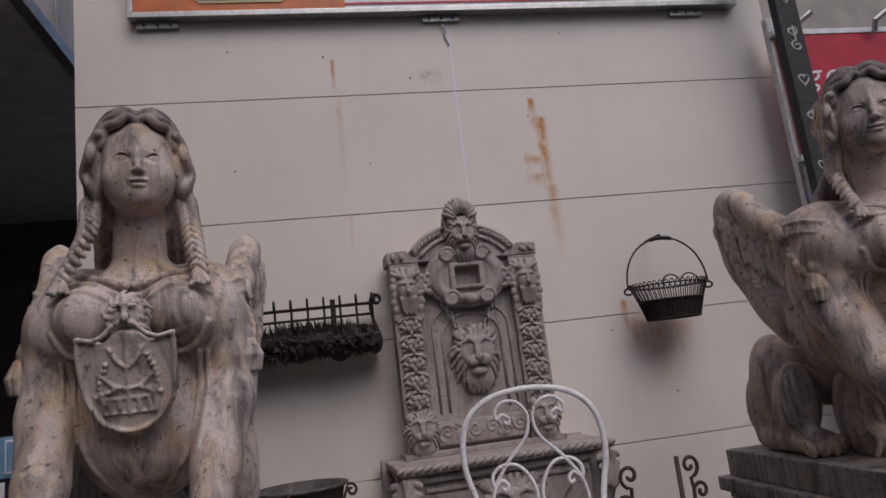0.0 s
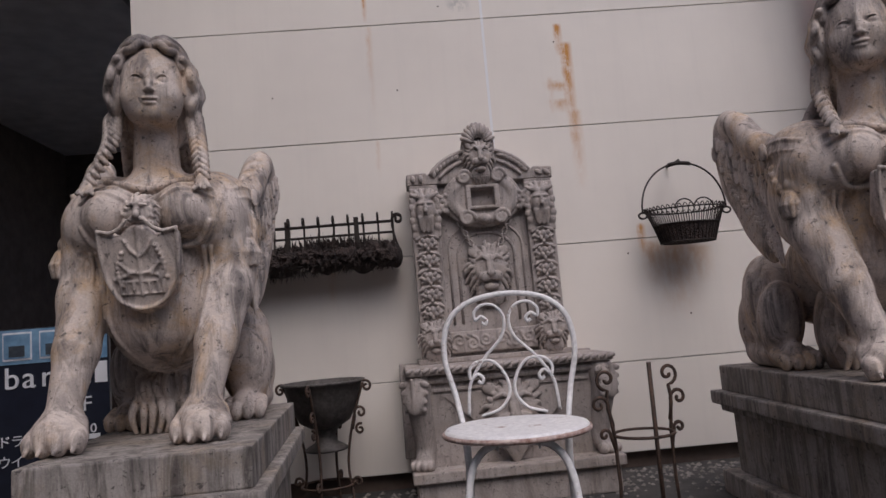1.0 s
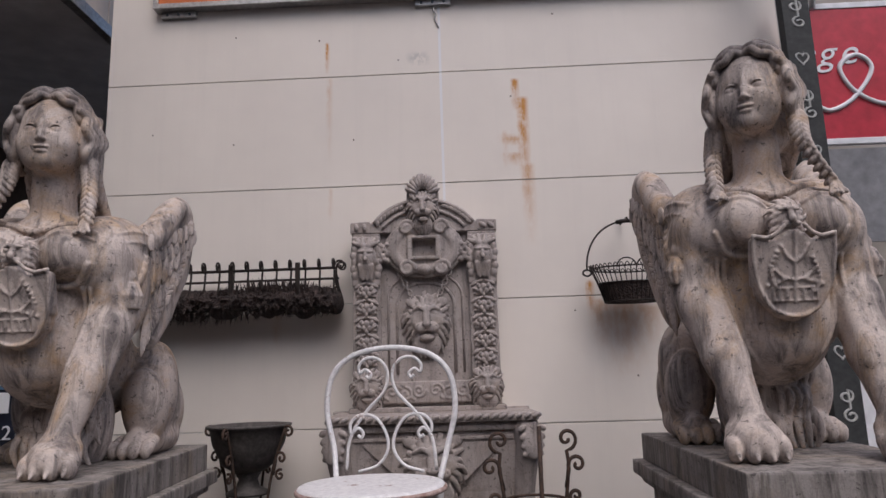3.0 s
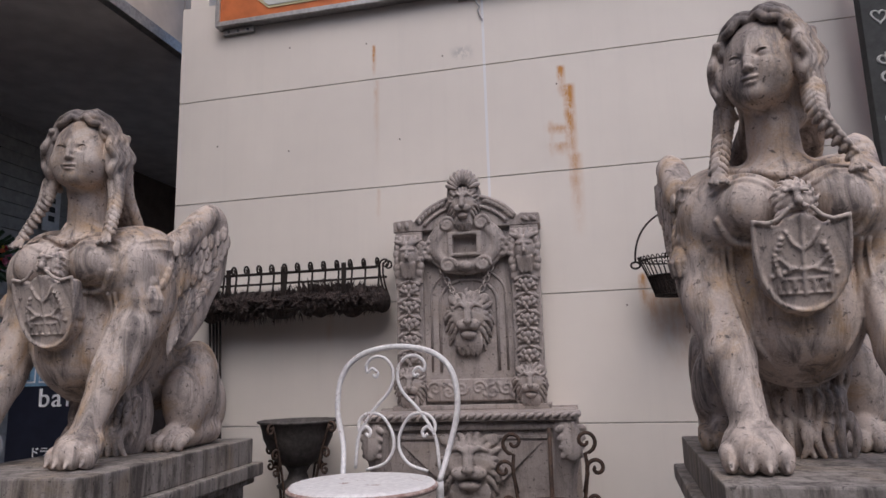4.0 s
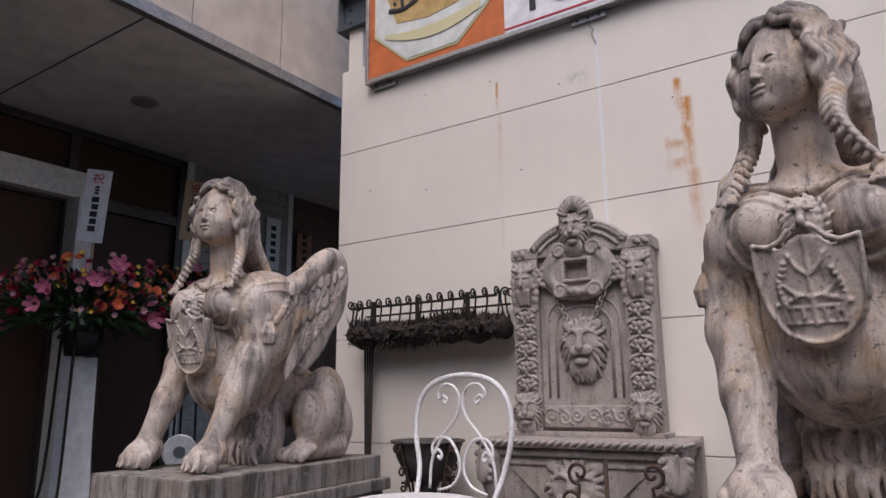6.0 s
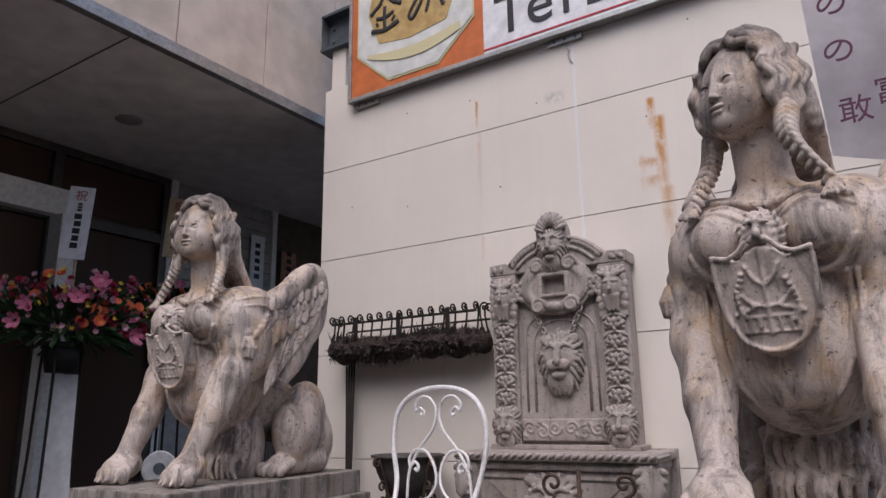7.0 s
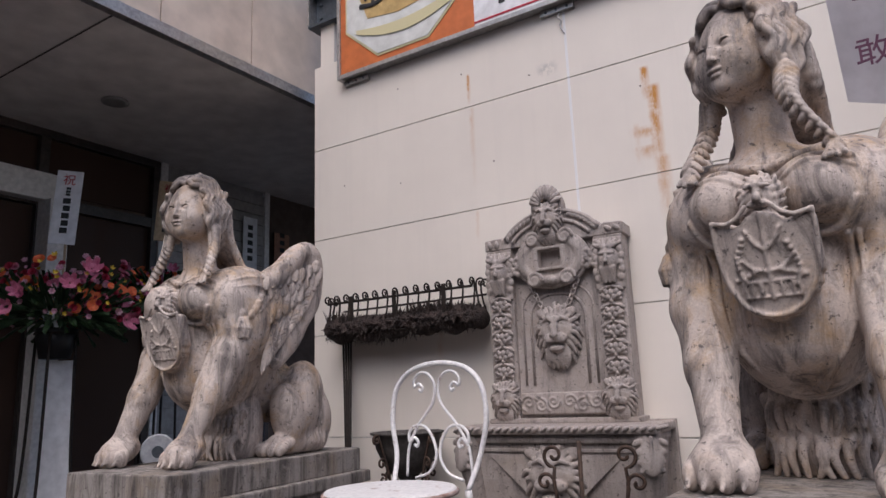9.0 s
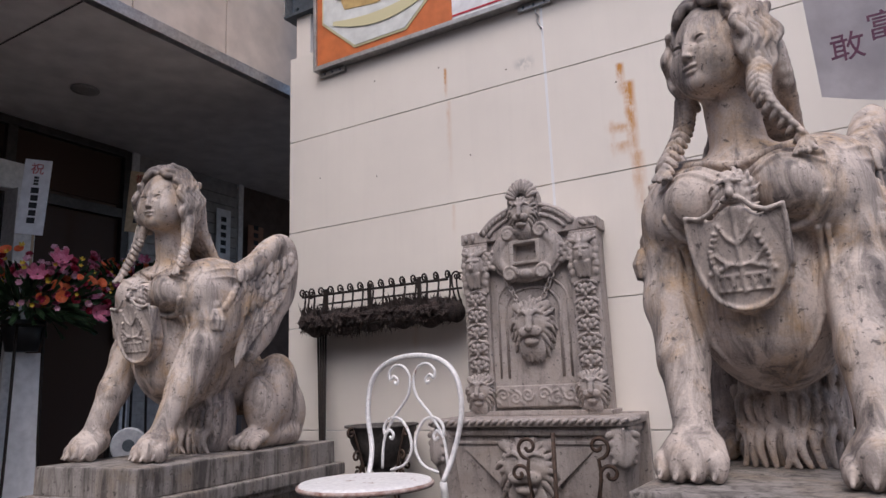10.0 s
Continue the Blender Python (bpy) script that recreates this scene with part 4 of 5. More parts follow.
        c.egg((0, -0.105, 0.315), (0.050, 0.022, 0.080), 0.006, (-8, 0, 0))
        c.limb((0, -0.128, 0.385), (0, -0.122, 0.245), 0.008, 0.005, 0.003)
        for q in range(4):
            for e in (-1, 1):
                c.egg((e * (0.050 - 0.006 * q), -0.105, 0.365 - 0.034 * q), (0.022, 0.012, 0.014), 0.003, (0, e * 30, 0))
        mask("lion_paw_leg", c.skin("lion_paw_leg"), top, pose(0.022 + s * 0.375, -0.15, 0.095, 0, 0, s * 25), "clawed corner leg with a leaf")
    boxed("base_slab", (-0.43, -0.285, 0.055), (0.475, 0.12, 0.098), STONE_GREY, top, "", 0.006)
    boxed("base_block", (-0.41, -0.26, GZ), (0.455, 0.12, 0.055), STONE_GREY, top, "", 0.008)
    boxed("back_plate", (-0.45, 0.085, 0.098), (0.475, 0.125, 0.535), STONE_GREY, top, "", 0.005)
    boxed("panel_foot", (-0.36, -0.03, 0.528), (0.36, 0.12, 0.55), STONE_GREY, top, "", 0.004)


FACE, FRUIT = small_face(), garland()
fountain()


# ---- white garden chair ----
def chipped_paint():
    m, nt, b = blank("chipped_white_paint", (0.75, 0.73, 0.71), 0.45)
    n = tex(nt, "ShaderNodeTexNoise", 16.0, coords(nt), Detail=8.0, Roughness=0.75)
    n2 = tex(nt, "ShaderNodeTexNoise", 70.0, coords(nt), Detail=4.0)
    col = mixc(nt, ramp(nt, n2.outputs[0], [(0.3, (0, 0, 0)), (0.7, (1, 1, 1))]), (0.62, 0.60, 0.60), (0.80, 0.78, 0.77))
    col = mixc(nt, ramp(nt, n.outputs[0], [(0.60, (0, 0, 0)), (0.66, (1, 1, 1))]), col, (0.23, 0.10, 0.06))
    nt.links.new(col, b.inputs["Base Color"])
    bumped(nt, b, n.outputs[0], 0.3, 0.003)
    return m


WHITE_IRON = chipped_paint()


def chair():
    top = thing("garden_chair", "white painted scrollwork iron bistro chair with chipped rusty paint", "chair", at=pose(-0.188, -1.335, 0.028, 0, 0, -7))
    yb = 0.235
    hoop = bend([(-0.165, yb - 0.05, 0.345), (-0.185, yb - 0.01, 0.44), (-0.212, yb, 0.56), (-0.195, yb + 0.005, 0.67), (-0.125, yb + 0.01, 0.735), (0, yb + 0.012, 0.757), (0.125, yb + 0.01, 0.735), (0.195, yb + 0.005, 0.67), (0.212, yb, 0.56), (0.185, yb - 0.01, 0.44), (0.165, yb - 0.05, 0.345)], 8)
    part("back_hoop", tube(bmesh.new(), hoop, 0.0092, 10), WHITE_IRON, top, smooth=True)
    for s in (-1, 1):
        up = [(-0.083, 0.69), (-0.072, 0.682), (-0.066, 0.697), (-0.085, 0.712), (-0.104, 0.70), (-0.106, 0.728), (-0.078, 0.752), (-0.035, 0.745), (-0.008, 0.70), (-0.022, 0.635), (-0.085, 0.565), (-0.138, 0.48), (-0.152, 0.37)]
        lo = [(-0.112, 0.488), (-0.100, 0.480), (-0.094, 0.497), (-0.112, 0.512), (-0.135, 0.495), (-0.136, 0.53), (-0.105, 0.556), (-0.055, 0.550), (-0.018, 0.50), (-0.010, 0.44), (-0.045, 0.388), (-0.11, 0.366)]
        for pts in (up, lo):
            part("back_scroll", tube(bmesh.new(), bend([(-s * x * 0.97, yb + 0.002, 0.36 + (z - 0.36) * 0.93) for x, z in pts], 6), 0.0053, 8), WHITE_IRON, top, smooth=True)
    part("seat", lathe(bmesh.new(), [(0.0, 0.352), (0.195, 0.352), (0.207, 0.348), (0.211, 0.356), (0.205, 0.365), (0.19, 0.366), (0.0, 0.364)][1:-1], 56), WHITE_IRON, top, "round white seat with a rusty rim", True)
    part("seat_rim", tube(bmesh.new(), [(0.209 * math.cos(u), 0.209 * math.sin(u), 0.352) for u in [2 * math.pi * k / 56 for k in range(56)]], 0.0075, 8, True), mottled("rusty_rim", (0.22, 0.10, 0.07), (0.62, 0.52, 0.48), 22, 0.7), top, "rusty rim", True)
    arch = bend([(-0.165, -0.165, GZ - 0.028), (-0.148, -0.14, 0.16), (-0.132, -0.12, 0.265), (-0.095, -0.108, 0.318), (-0.04, -0.10, 0.334), (0.04, -0.10, 0.334), (0.095, -0.108, 0.318), (0.132, -0.12, 0.265), (0.148, -0.14, 0.16), (0.165, -0.165, GZ - 0.028)], 6)
    part("front_leg_arch", tube(bmesh.new(), arch, 0.0105, 10), WHITE_IRON, top, smooth=True)
    for s in (-1, 1):
        part("back_leg", tube(bmesh.new(), bend([(s * 0.165, yb - 0.05, 0.345), (s * 0.16, yb - 0.02, 0.2), (s * 0.175, yb + 0.03, GZ - 0.028)], 6), 0.012, 10), WHITE_IRON, top, smooth=True)
        part("seat_lug", tube(bmesh.new(), [(s * 0.06, -0.14, 0.35), (s * 0.055, -0.165, 0.325)], [0.007, 0.003], 6), WHITE_IRON, top)


chair()


# ---- iron plant stands, planters, basket ----
def scroll_pts(c, r, a0, turns):
    return spiral(c, r, r * 0.15, a0, turns, 20)


def pot_stand():
    """A three-legged stand with rings and scrolled tops."""
    top = thing("plant_stand", "empty rusted iron plant stand with scrolled legs", "plant stand", at=pose(0.31, -0.92, 0))
    for z, r in ((0.265, 0.105), (0.0, 0.115)):
        part("ring", tube(bmesh.new(), [(r * math.cos(u), r * math.sin(u), z) for u in [2 * math.pi * k / 32 for k in range(32)]], 0.0055, 6, True), RUST, top, smooth=True)
    for k, ang in enumerate((12, 186)):
        leg = [(0.115, GZ), (0.105, 0.10), (0.108, 0.27), (0.122, 0.38)] + [(x, z) for x, z in scroll_pts((0.118, 0.462), 0.040, -1.6, 1.25)]
        lower = [(0.108, 0.30)] + scroll_pts((0.152, 0.375), 0.034, 3.6, -1.2)
        foot = [(0.108, 0.22)] + scroll_pts((0.142, 0.272), 0.022, 3.4, -1.1)
        for nm, pts in (("leg", leg), ("scroll", lower), ("scroll", foot)):
            ob = part(nm, tube(bmesh.new(), [(x, 0, z) for x, z in pts], 0.0065, 6), RUST, top, smooth=True)
            ob.matrix_basis = pose(0, 0, 0, 0, 0, ang)
    part("pole", tube(bmesh.new(), [(0.01, -0.10, GZ), (0.01, -0.10, 0.25), (0.012, -0.10, 0.515)], 0.0075, 6), RUST, top, smooth=True)


pot_stand()


def bowl_stand():
    top = thing("bowl_stand", "dark iron bowl planter on a rusted scrolled stand", "plant stand", at=pose(-0.885, -0.28, 0))
    part("bowl", lathe(bmesh.new(), [(0.06, 0.30), (0.11, 0.33), (0.155, 0.42), (0.168, 0.485), (0.185, 0.492), (0.185, 0.50), (0.165, 0.50), (0.15, 0.44), (0.10, 0.36), (0.02, 0.345)], 36), mottled("dull_dark_bowl", (0.045, 0.04, 0.037), (0.12, 0.105, 0.098), 18, 0.7, 0.2), top, "grey-black metal bowl", True)
    part("bowl_foot", lathe(bmesh.new(), [(0.090, 0.205), (0.095, 0.215), (0.050, 0.240), (0.040, 0.270), (0.060, 0.302)], 28), bpy.data.materials["dull_dark_bowl"], top, "turned foot of the bowl", True)
    part("ring", tube(bmesh.new(), [(0.115 * math.cos(u), 0.115 * math.sin(u), 0.06) for u in [2 * math.pi * k / 32 for k in range(32)]], 0.005, 6, True), RUST, top, smooth=True)
    for ang in (-20, 75, 165, 260):
        leg = [(0.125, GZ), (0.108, 0.05), (0.10, 0.16), (0.125, 0.30), (0.165, 0.42), (0.19, 0.485)]
        for nm, pts in (("leg", leg), ("scroll", scroll_pts((0.205, 0.47), 0.026, 2.2, -1.2)), ("scroll", [(0.13, 0.29)] + scroll_pts((0.17, 0.36), 0.030, 3.6, -1.2)), ("scroll", scroll_pts((0.165, 0.29), 0.024, 1.2, 1.2)), ("scroll", [(0.108, 0.05)] + scroll_pts((0.14, 0.07), 0.024, 3.4, -1.2))):
            ob = part(nm, tube(bmesh.new(), bend([(x, 0, z) for x, z in pts], 3), 0.006, 6), RUST, top, smooth=True)
            ob.matrix_basis = pose(0, 0, 0, 0, 0, ang)


bowl_stand()


def fibre_mat():
    return mottled("dry_brown_fibre", (0.012, 0.009, 0.008), (0.065, 0.042, 0.036), 30, 0.95, bump=1.0, dist=0.02)


FIBRE = fibre_mat()


def wall_planter():
    top = thing("wall_planter", "black iron wall planter with curled bars and dry brown plants", "planter", at=pose(-1.0, -0.03, 0))
    x0, x1, d = -0.50, 0.47, 0.17
    for z, y, r in ((1.205, -0.15, 0.007), (1.175, -0.005, 0.006), (1.02, -d + 0.02, 0.006)):
        part("rail", tube(bmesh.new(), [(x0, y, z), (x1, y, z)], r, 6), IRON, top)
    bars = []
    for k in range(15):
        bars.append(((x0 + (x1 - x0) * k / 14, 0), (0, -1), 0))
    for k in range(2):
        bars.append(((x0, -0.05 - 0.05 * k), (-1, 0), 0))
        bars.append(((x1, -0.05 - 0.05 * k), (1, 0), 0))
    for k, ((bx, by), (ox, oy), _) in enumerate(bars):
        line = [(0.13, 1.02), (0.155, 1.07), (0.135, 1.13), (0.125, 1.19)] + spiral((0.152, 1.225), 0.027, 0.007, math.pi, -1.2, 12)
        if oy:
            pts = [(bx, -q, z) for q, z in line]
        else:
            pts = [(bx + ox * (q - 0.13), by, z) for q, z in line]
        part("curled_bar", tube(bmesh.new(), pts, 0.0052, 6), IRON, top, smooth=True)
    for x in (-0.32, -0.02, 0.30):
        boxed("strap", (x - 0.011, -0.158, 1.02), (x + 0.011, -0.148, 1.235), IRON, top)
    # liner: a rough trough of fibre, with dead stems on top
    rnd = random.Random(3)
    c = Clay((-0.56, -0.22, 0.93), (0.54, 0.05, 1.22), 0.0085)
    for k in range(46):
        x = x0 + (x1 - x0) * k / 45
        c.egg((x, -0.085 + rnd.uniform(-0.01, 0.01), 1.055 + rnd.uniform(-0.012, 0.018)), (0.035, 0.085, 0.058 + 0.014 * math.sin(k * 0.7)), 0.015)
    for k in range(900):
        x, u = rnd.uniform(x0 - 0.01, x1 + 0.01), rnd.uniform(-0.6, 3.6)
        p = Vector((x, -0.085 - 0.085 * math.cos(u), 1.055 + 0.055 * math.sin(u)))
        q = p + Vector((rnd.uniform(-0.02, 0.02), -0.022 * math.cos(u), 0.03 * math.sin(u) - 0.012))
        c.limb(p, q, 0.006, 0.003, 0.004)
    part_ob = hung("fibre_liner", c.skin("fibre_liner"), FIBRE, top, "matted dry brown fibre liner")
    me = bmesh.new()
    for k in range(700):
        x, y = rnd.uniform(x0, x1), rnd.uniform(-0.16, -0.01)
        a = Vector((x, y, 1.07))
        tip = a + Vector((rnd.uniform(-0.04, 0.04), rnd.uniform(-0.03, 0.02), rnd.uniform(0.03, 0.085) + 0.025 * math.sin(x * 9)))
        w = Vector((rnd.uniform(-1, 1), rnd.uniform(-1, 1), 0)).normalized() * 0.004
        m = (a + tip) / 2 + w * 2
        me.faces.new([me.verts.new(p) for p in (a - w, a + w, m + w, tip)])
    tagged(part("dry_foliage", me, FIBRE, top, "withered stems and leaves"), kind="stuff")
    me = bmesh.new()
    for k in range(500):
        x, y = rnd.uniform(x0, x1), rnd.uniform(-0.18, -0.01)
        a = Vector((x, y, 1.01))
        tip = a + Vector((rnd.uniform(-0.02, 0.02), rnd.uniform(-0.02, 0.02), -rnd.uniform(0.01, 0.035) - 0.03 * max(0, math.sin(x * 5 + 2.5))))
        w = Vector((rnd.uniform(-1, 1), rnd.uniform(-1, 1), 0)).normalized() * 0.003
        me.faces.new([me.verts.new(p) for p in (a - w, a + w, tip)])
    tagged(part("hanging_fibre", me, FIBRE, top), kind="stuff")


wall_planter()


def hanging_basket():
    top = thing("wire_basket", "black wire basket with an arched handle hung on the wall", "basket", at=pose(0.87, -0.15, 1.0))
    bm = bmesh.new()
    part("dark_liner", lathe(bm, [(0.10, 0.0), (0.128, 0.0), (0.155, 0.085), (0.145, 0.085), (0.115, 0.01)], 28), FIBRE, top, "dark liner").scale = (1.0, 0.62, 1.0)
    for z, r in ((0.0, 0.13), (0.085, 0.158), (0.155, 0.19)):
        ob = part("hoop", tube(bmesh.new(), [(r * math.cos(u), 0.62 * r * math.sin(u), z) for u in [2 * math.pi * k / 40 for k in range(40)]], 0.004, 6, True), IRON, top, smooth=True)
    for k in range(44):
        u = 2 * math.pi * k / 44
        cx, sy = math.cos(u), 0.62 * math.sin(u)
        part("wire", tube(bmesh.new(), bend([(0.13 * cx, 0.13 * sy, 0), (0.158 * cx, 0.158 * sy, 0.085), (0.185 * cx, 0.185 * sy, 0.15), (0.195 * math.cos(u + 0.07), 0.62 * 0.195 * math.sin(u + 0.07), 0.172), (0.185 * math.cos(u + 0.14), 0.62 * 0.185 * math.sin(u + 0.14), 0.15)], 3), 0.0025, 5), IRON, top)
    for s in (-1, 1):
        part("lobe", tube(bmesh.new(), [(0.045 * s + 0.045 * math.cos(u), -0.115, 0.145 + 0.045 * math.sin(u)) for u in [math.pi * k / 12 for k in range(13)]], 0.0035, 5), IRON, top)
        part("ear", tube(bmesh.new(), [(s * 0.205 + 0.02 * math.cos(u), 0, 0.14 + 0.014 * math.sin(u)) for u in [2 * math.pi * k / 12 for k in range(12)]], 0.005, 5, True), IRON, top)
    arch = [(0.205 * math.cos(u), 0, 0.15 + 0.235 * math.sin(u) ** 0.9) for u in [math.pi * k / 24 for k in range(25)]]
    part("handle_bar", tube(bmesh.new(), arch, 0.0045, 6), IRON, top, smooth=True)
    part("grip", tube(bmesh.new(), [p for p in arch[10:15]], 0.010, 8), IRON, top, "dark wooden grip", True)
    part("wall_hook", tube(bmesh.new(), [(0, 0.15, 0.40), (0, 0.0, 0.40), (0, -0.01, 0.385)], 0.005, 6), IRON, top)


hanging_basket()


# ---- wall details ----
boxed("sealant", (-0.0065, -0.0015, 0.02), (0.0065, 0.002, 2.84), blank("white_sealant", (0.74, 0.73, 0.74), 0.5)[0], wall)
for hx, hz in ((-0.46, 1.899), (-1.088, 1.90), (-1.09, 2.50), (0.36, 2.10), (-0.64, 2.46), (-0.22, 2.33), (0.62, 0.98), (0.90, 0.66), (-1.52, 1.97), (0.60, 2.55)):
    part("screw_hole", lathe(bmesh.new(), [(0.0045, 0.0), (0.0045, 0.004)], 8), DARK, wall).matrix_basis = pose(hx, 0.002, hz, 90)

# ---- storefront under the canopy ----
GLASS, _, glass_bsdf = blank("dark_shop_glass", (0.075, 0.048, 0.038), 0.12)
glass_bsdf.inputs["Specular IOR Level"].default_value = 0.03
SIDING = mottled("pale_grey_siding", (0.30, 0.285, 0.27), (0.38, 0.36, 0.345), 6, 0.6, bump=0.1)
WHITE_METAL = mottled("off_white_metal", (0.72, 0.70, 0.68), (0.80, 0.78, 0.76), 8, 0.45, bump=0.05)
BRONZE = mottled("brown_door_frame", (0.05, 0.042, 0.038), (0.085, 0.07, 0.062), 10, 0.4, 0.4, bump=0.05)
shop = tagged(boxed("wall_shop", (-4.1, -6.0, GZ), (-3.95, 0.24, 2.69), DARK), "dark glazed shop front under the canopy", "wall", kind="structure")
win = thing("window_1", "dark shop glazing in brown metal frames", "window")
tagged(win, kind="structure")
for y0, y1 in ((-6.0, -3.2), (-3.2, -1.9), (-1.9, -0.70), (-0.70, 0.24)):
    for z0, z1 in ((GZ, 2.13), (2.20, 2.69)):
        boxed("pane", (-3.84, y0 + 0.03, z0 + 0.03), (-3.82, y1 - 0.03, z1 - 0.02), GLASS, win)
for y in (-3.2, -1.9, -0.70, 0.22):
    boxed("mullion", (-3.86, y - 0.035, GZ), (-3.77, y + 0.035, 2.69), BRONZE, win, "", 0.004)
boxed("transom", (-3.86, -6.0, 2.11), (-3.775, 0.20, 2.19), BRONZE, win, "", 0.004)
boxed("head_frame", (-3.86, -6.0, 2.63), (-3.765, 0.20, 2.69), BRONZE, win, "", 0.004)
tagged(boxed("trim", (-3.80, -6.0, 2.13), (-3.68, -0.63, 2.33), WHITE_METAL, None, "", 0.008), "off-white sliding door header box", "trim", kind="structure")
tagged(boxed("trim", (-3.78, -0.72, GZ), (-3.60, -0.58, 2.13), WHITE_METAL, None, "", 0.006), "off-white door jamb beside the dark glass", "trim", kind="structure")
siding = tagged(boxed("wall_siding", (-3.95, 0.25, GZ), (-3.79, 1.45, 2.69), SIDING), "pale grey lapped siding beside the shop window", "wall", kind="structure")
for k in range(27):
    bm = box(bmesh.new(), (-3.80, 0.30, GZ + 0.1 * k + 0.004), (-3.772, 1.42, GZ + 0.1 * k + 0.1), 0.004)
    part("siding_board", bm, SIDING, siding)
boxed("corner_post", (-3.81, 0.245, GZ), (-3.755, 0.31, 2.69), WHITE_METAL, siding, "", 0.004)
boxed("corner_post", (-3.81, 1.40, GZ), (-3.755, 1.46, 2.69), WHITE_METAL, siding, "", 0.004)
lamp = thing("downlight", "round unlit recessed downlight in the soffit", "light", at=pose(-2.945, -0.687, 2.69))
part("ring", lathe(bmesh.new(), [(0.055, -0.002), (0.085, -0.002), (0.088, -0.012), (0.06, -0.016)], 28), mottled("downlight_ring", (0.28, 0.27, 0.26), (0.34, 0.33, 0.32), 20, 0.4), lamp, smooth=True)
part("diffuser", lathe(bmesh.new(), [(0.05, -0.004), (0.058, -0.008)], 28), blank("downlight_glass", (0.12, 0.11, 0.10), 0.3)[0], lamp)
tagged(boxed("trim", (-3.8, -1.305, 2.686), (-1.97, -1.297, 2.6905), blank("soffit_joint", (0.08, 0.075, 0.07), 0.8)[0]), "thin joint line across the soffit", "trim", kind="structure")

# ---- steel bracket behind the sign, wall stub ----
beam = thing("steel_beam", "slate painted steel beam end under the wall sign", "beam", at=pose(-1.66, 0.0, 3.16))
boxed("web", (-0.14, 0.05, 0.0), (0.16, 0.07, 0.24), STEEL_BLUE, beam)
boxed("flange", (-0.16, -0.02, 0.24), (0.16, 0.14, 0.262), STEEL_BLUE, beam, "", 0.003)
boxed("flange", (-0.16, -0.02, -0.02), (0.16, 0.14, 0.0), STEEL_BLUE, beam, "", 0.003)
boxed("end_plate", (-0.165, -0.02, 0.0), (-0.15, 0.14, 0.24), ALU, beam)
for q in (0.07, 0.17):
    part("bolt", lathe(bmesh.new(), [(0.012, 0.0), (0.012, 0.012), (0.006, 0.014)], 6), STEEL_BLUE, beam).matrix_basis = pose(-0.10, 0.05, q, 90)
tagged(boxed("wall_stub", (-1.74, 0.02, 2.84), (-1.62, 0.18, 3.14), WALL, None, "", 0.003), "short cream wall stub under a steel beam", "wall", kind="structure")

# ---- the large wall sign ----
ORANGE = mottled("orange_sign_film", (0.52, 0.135, 0.035), (0.60, 0.165, 0.045), 3, 0.4, bump=0.03)
WHITE = mottled("white_sign_film", (0.72, 0.72, 0.74), (0.78, 0.78, 0.80), 4, 0.4, bump=0.03)
PALE = mottled("pale_sign_film", (0.62, 0.63, 0.60), (0.70, 0.71, 0.69), 3, 0.4, bump=0.03)
GOLD = mottled("golden_sign_film", (0.42, 0.27, 0.09), (0.58, 0.42, 0.18), 5, 0.4, bump=0.03)
STRAW = blank("straw_sign_film", (0.60, 0.55, 0.33), 0.4)[0]
BLACK = blank("black_print", (0.012, 0.012, 0.014), 0.45)[0]
RED = mottled("red_print", (0.42, 0.015, 0.03), (0.50, 0.022, 0.045), 5, 0.4, bump=0.03)
sign = thing("wall_sign", "large orange and white shop sign in a metal frame", "sign", at=pose(0, -0.022, -0.012))
boxed("sign_box", (-1.50, -0.02, 2.70), (1.60, 0.02, 3.95), WHITE_METAL, sign)
boxed("orange_face", (-1.50, -0.026, 2.70), (-0.51, -0.02, 3.95), ORANGE, sign)
boxed("white_face", (-0.51, -0.026, 2.70), (1.60, -0.02, 3.95), WHITE, sign)
boxed("red_line", (-0.51, -0.029, 2.722), (1.60, -0.026, 2.733), RED, sign)
octo = [(-1.455, 2.975), (-1.20, 2.745), (-0.82, 2.745), (-0.565, 2.975), (-0.565, 3.45), (-0.82, 3.70), (-1.20, 3.70), (-1.455, 3.45)]
part("octagon_border", outline(bmesh.new(), octo, 0.004), STRAW, sign).location = (0, -0.031, 0)
part("octagon", outline(bmesh.new(), [(-1.01 + (x + 1.01) * 0.97, 3.22 + (z - 3.22) * 0.97) for x, z in octo], 0.004), PALE, sign).location = (0, -0.035, 0)
part("golden_field", outline(bmesh.new(), [(-1.27, 3.02), (-1.03, 2.985), (-0.76, 3.02), (-0.66, 3.25), (-0.72, 3.5), (-1.0, 3.6), (-1.3, 3.5), (-1.36, 3.25)], 0.003), GOLD, sign).location = (0, -0.038, 0)
curve_lo = [(-1.36 + 0.70 * t, 2.975 - 0.125 * math.sin(math.pi * (0.1 + 0.75 * t))) for t in [k / 16 for k in range(17)]]
curve_hi = [(-1.36 + 0.70 * t, 2.985 - 0.07 * math.sin(math.pi * (0.1 + 0.75 * t)) + 0.02 * t) for t in [k / 16 for k in range(17)]]
part("crescent", outline(bmesh.new(), curve_lo + curve_hi[::-1], 0.003), STRAW, sign).location = (0, -0.041, 0)
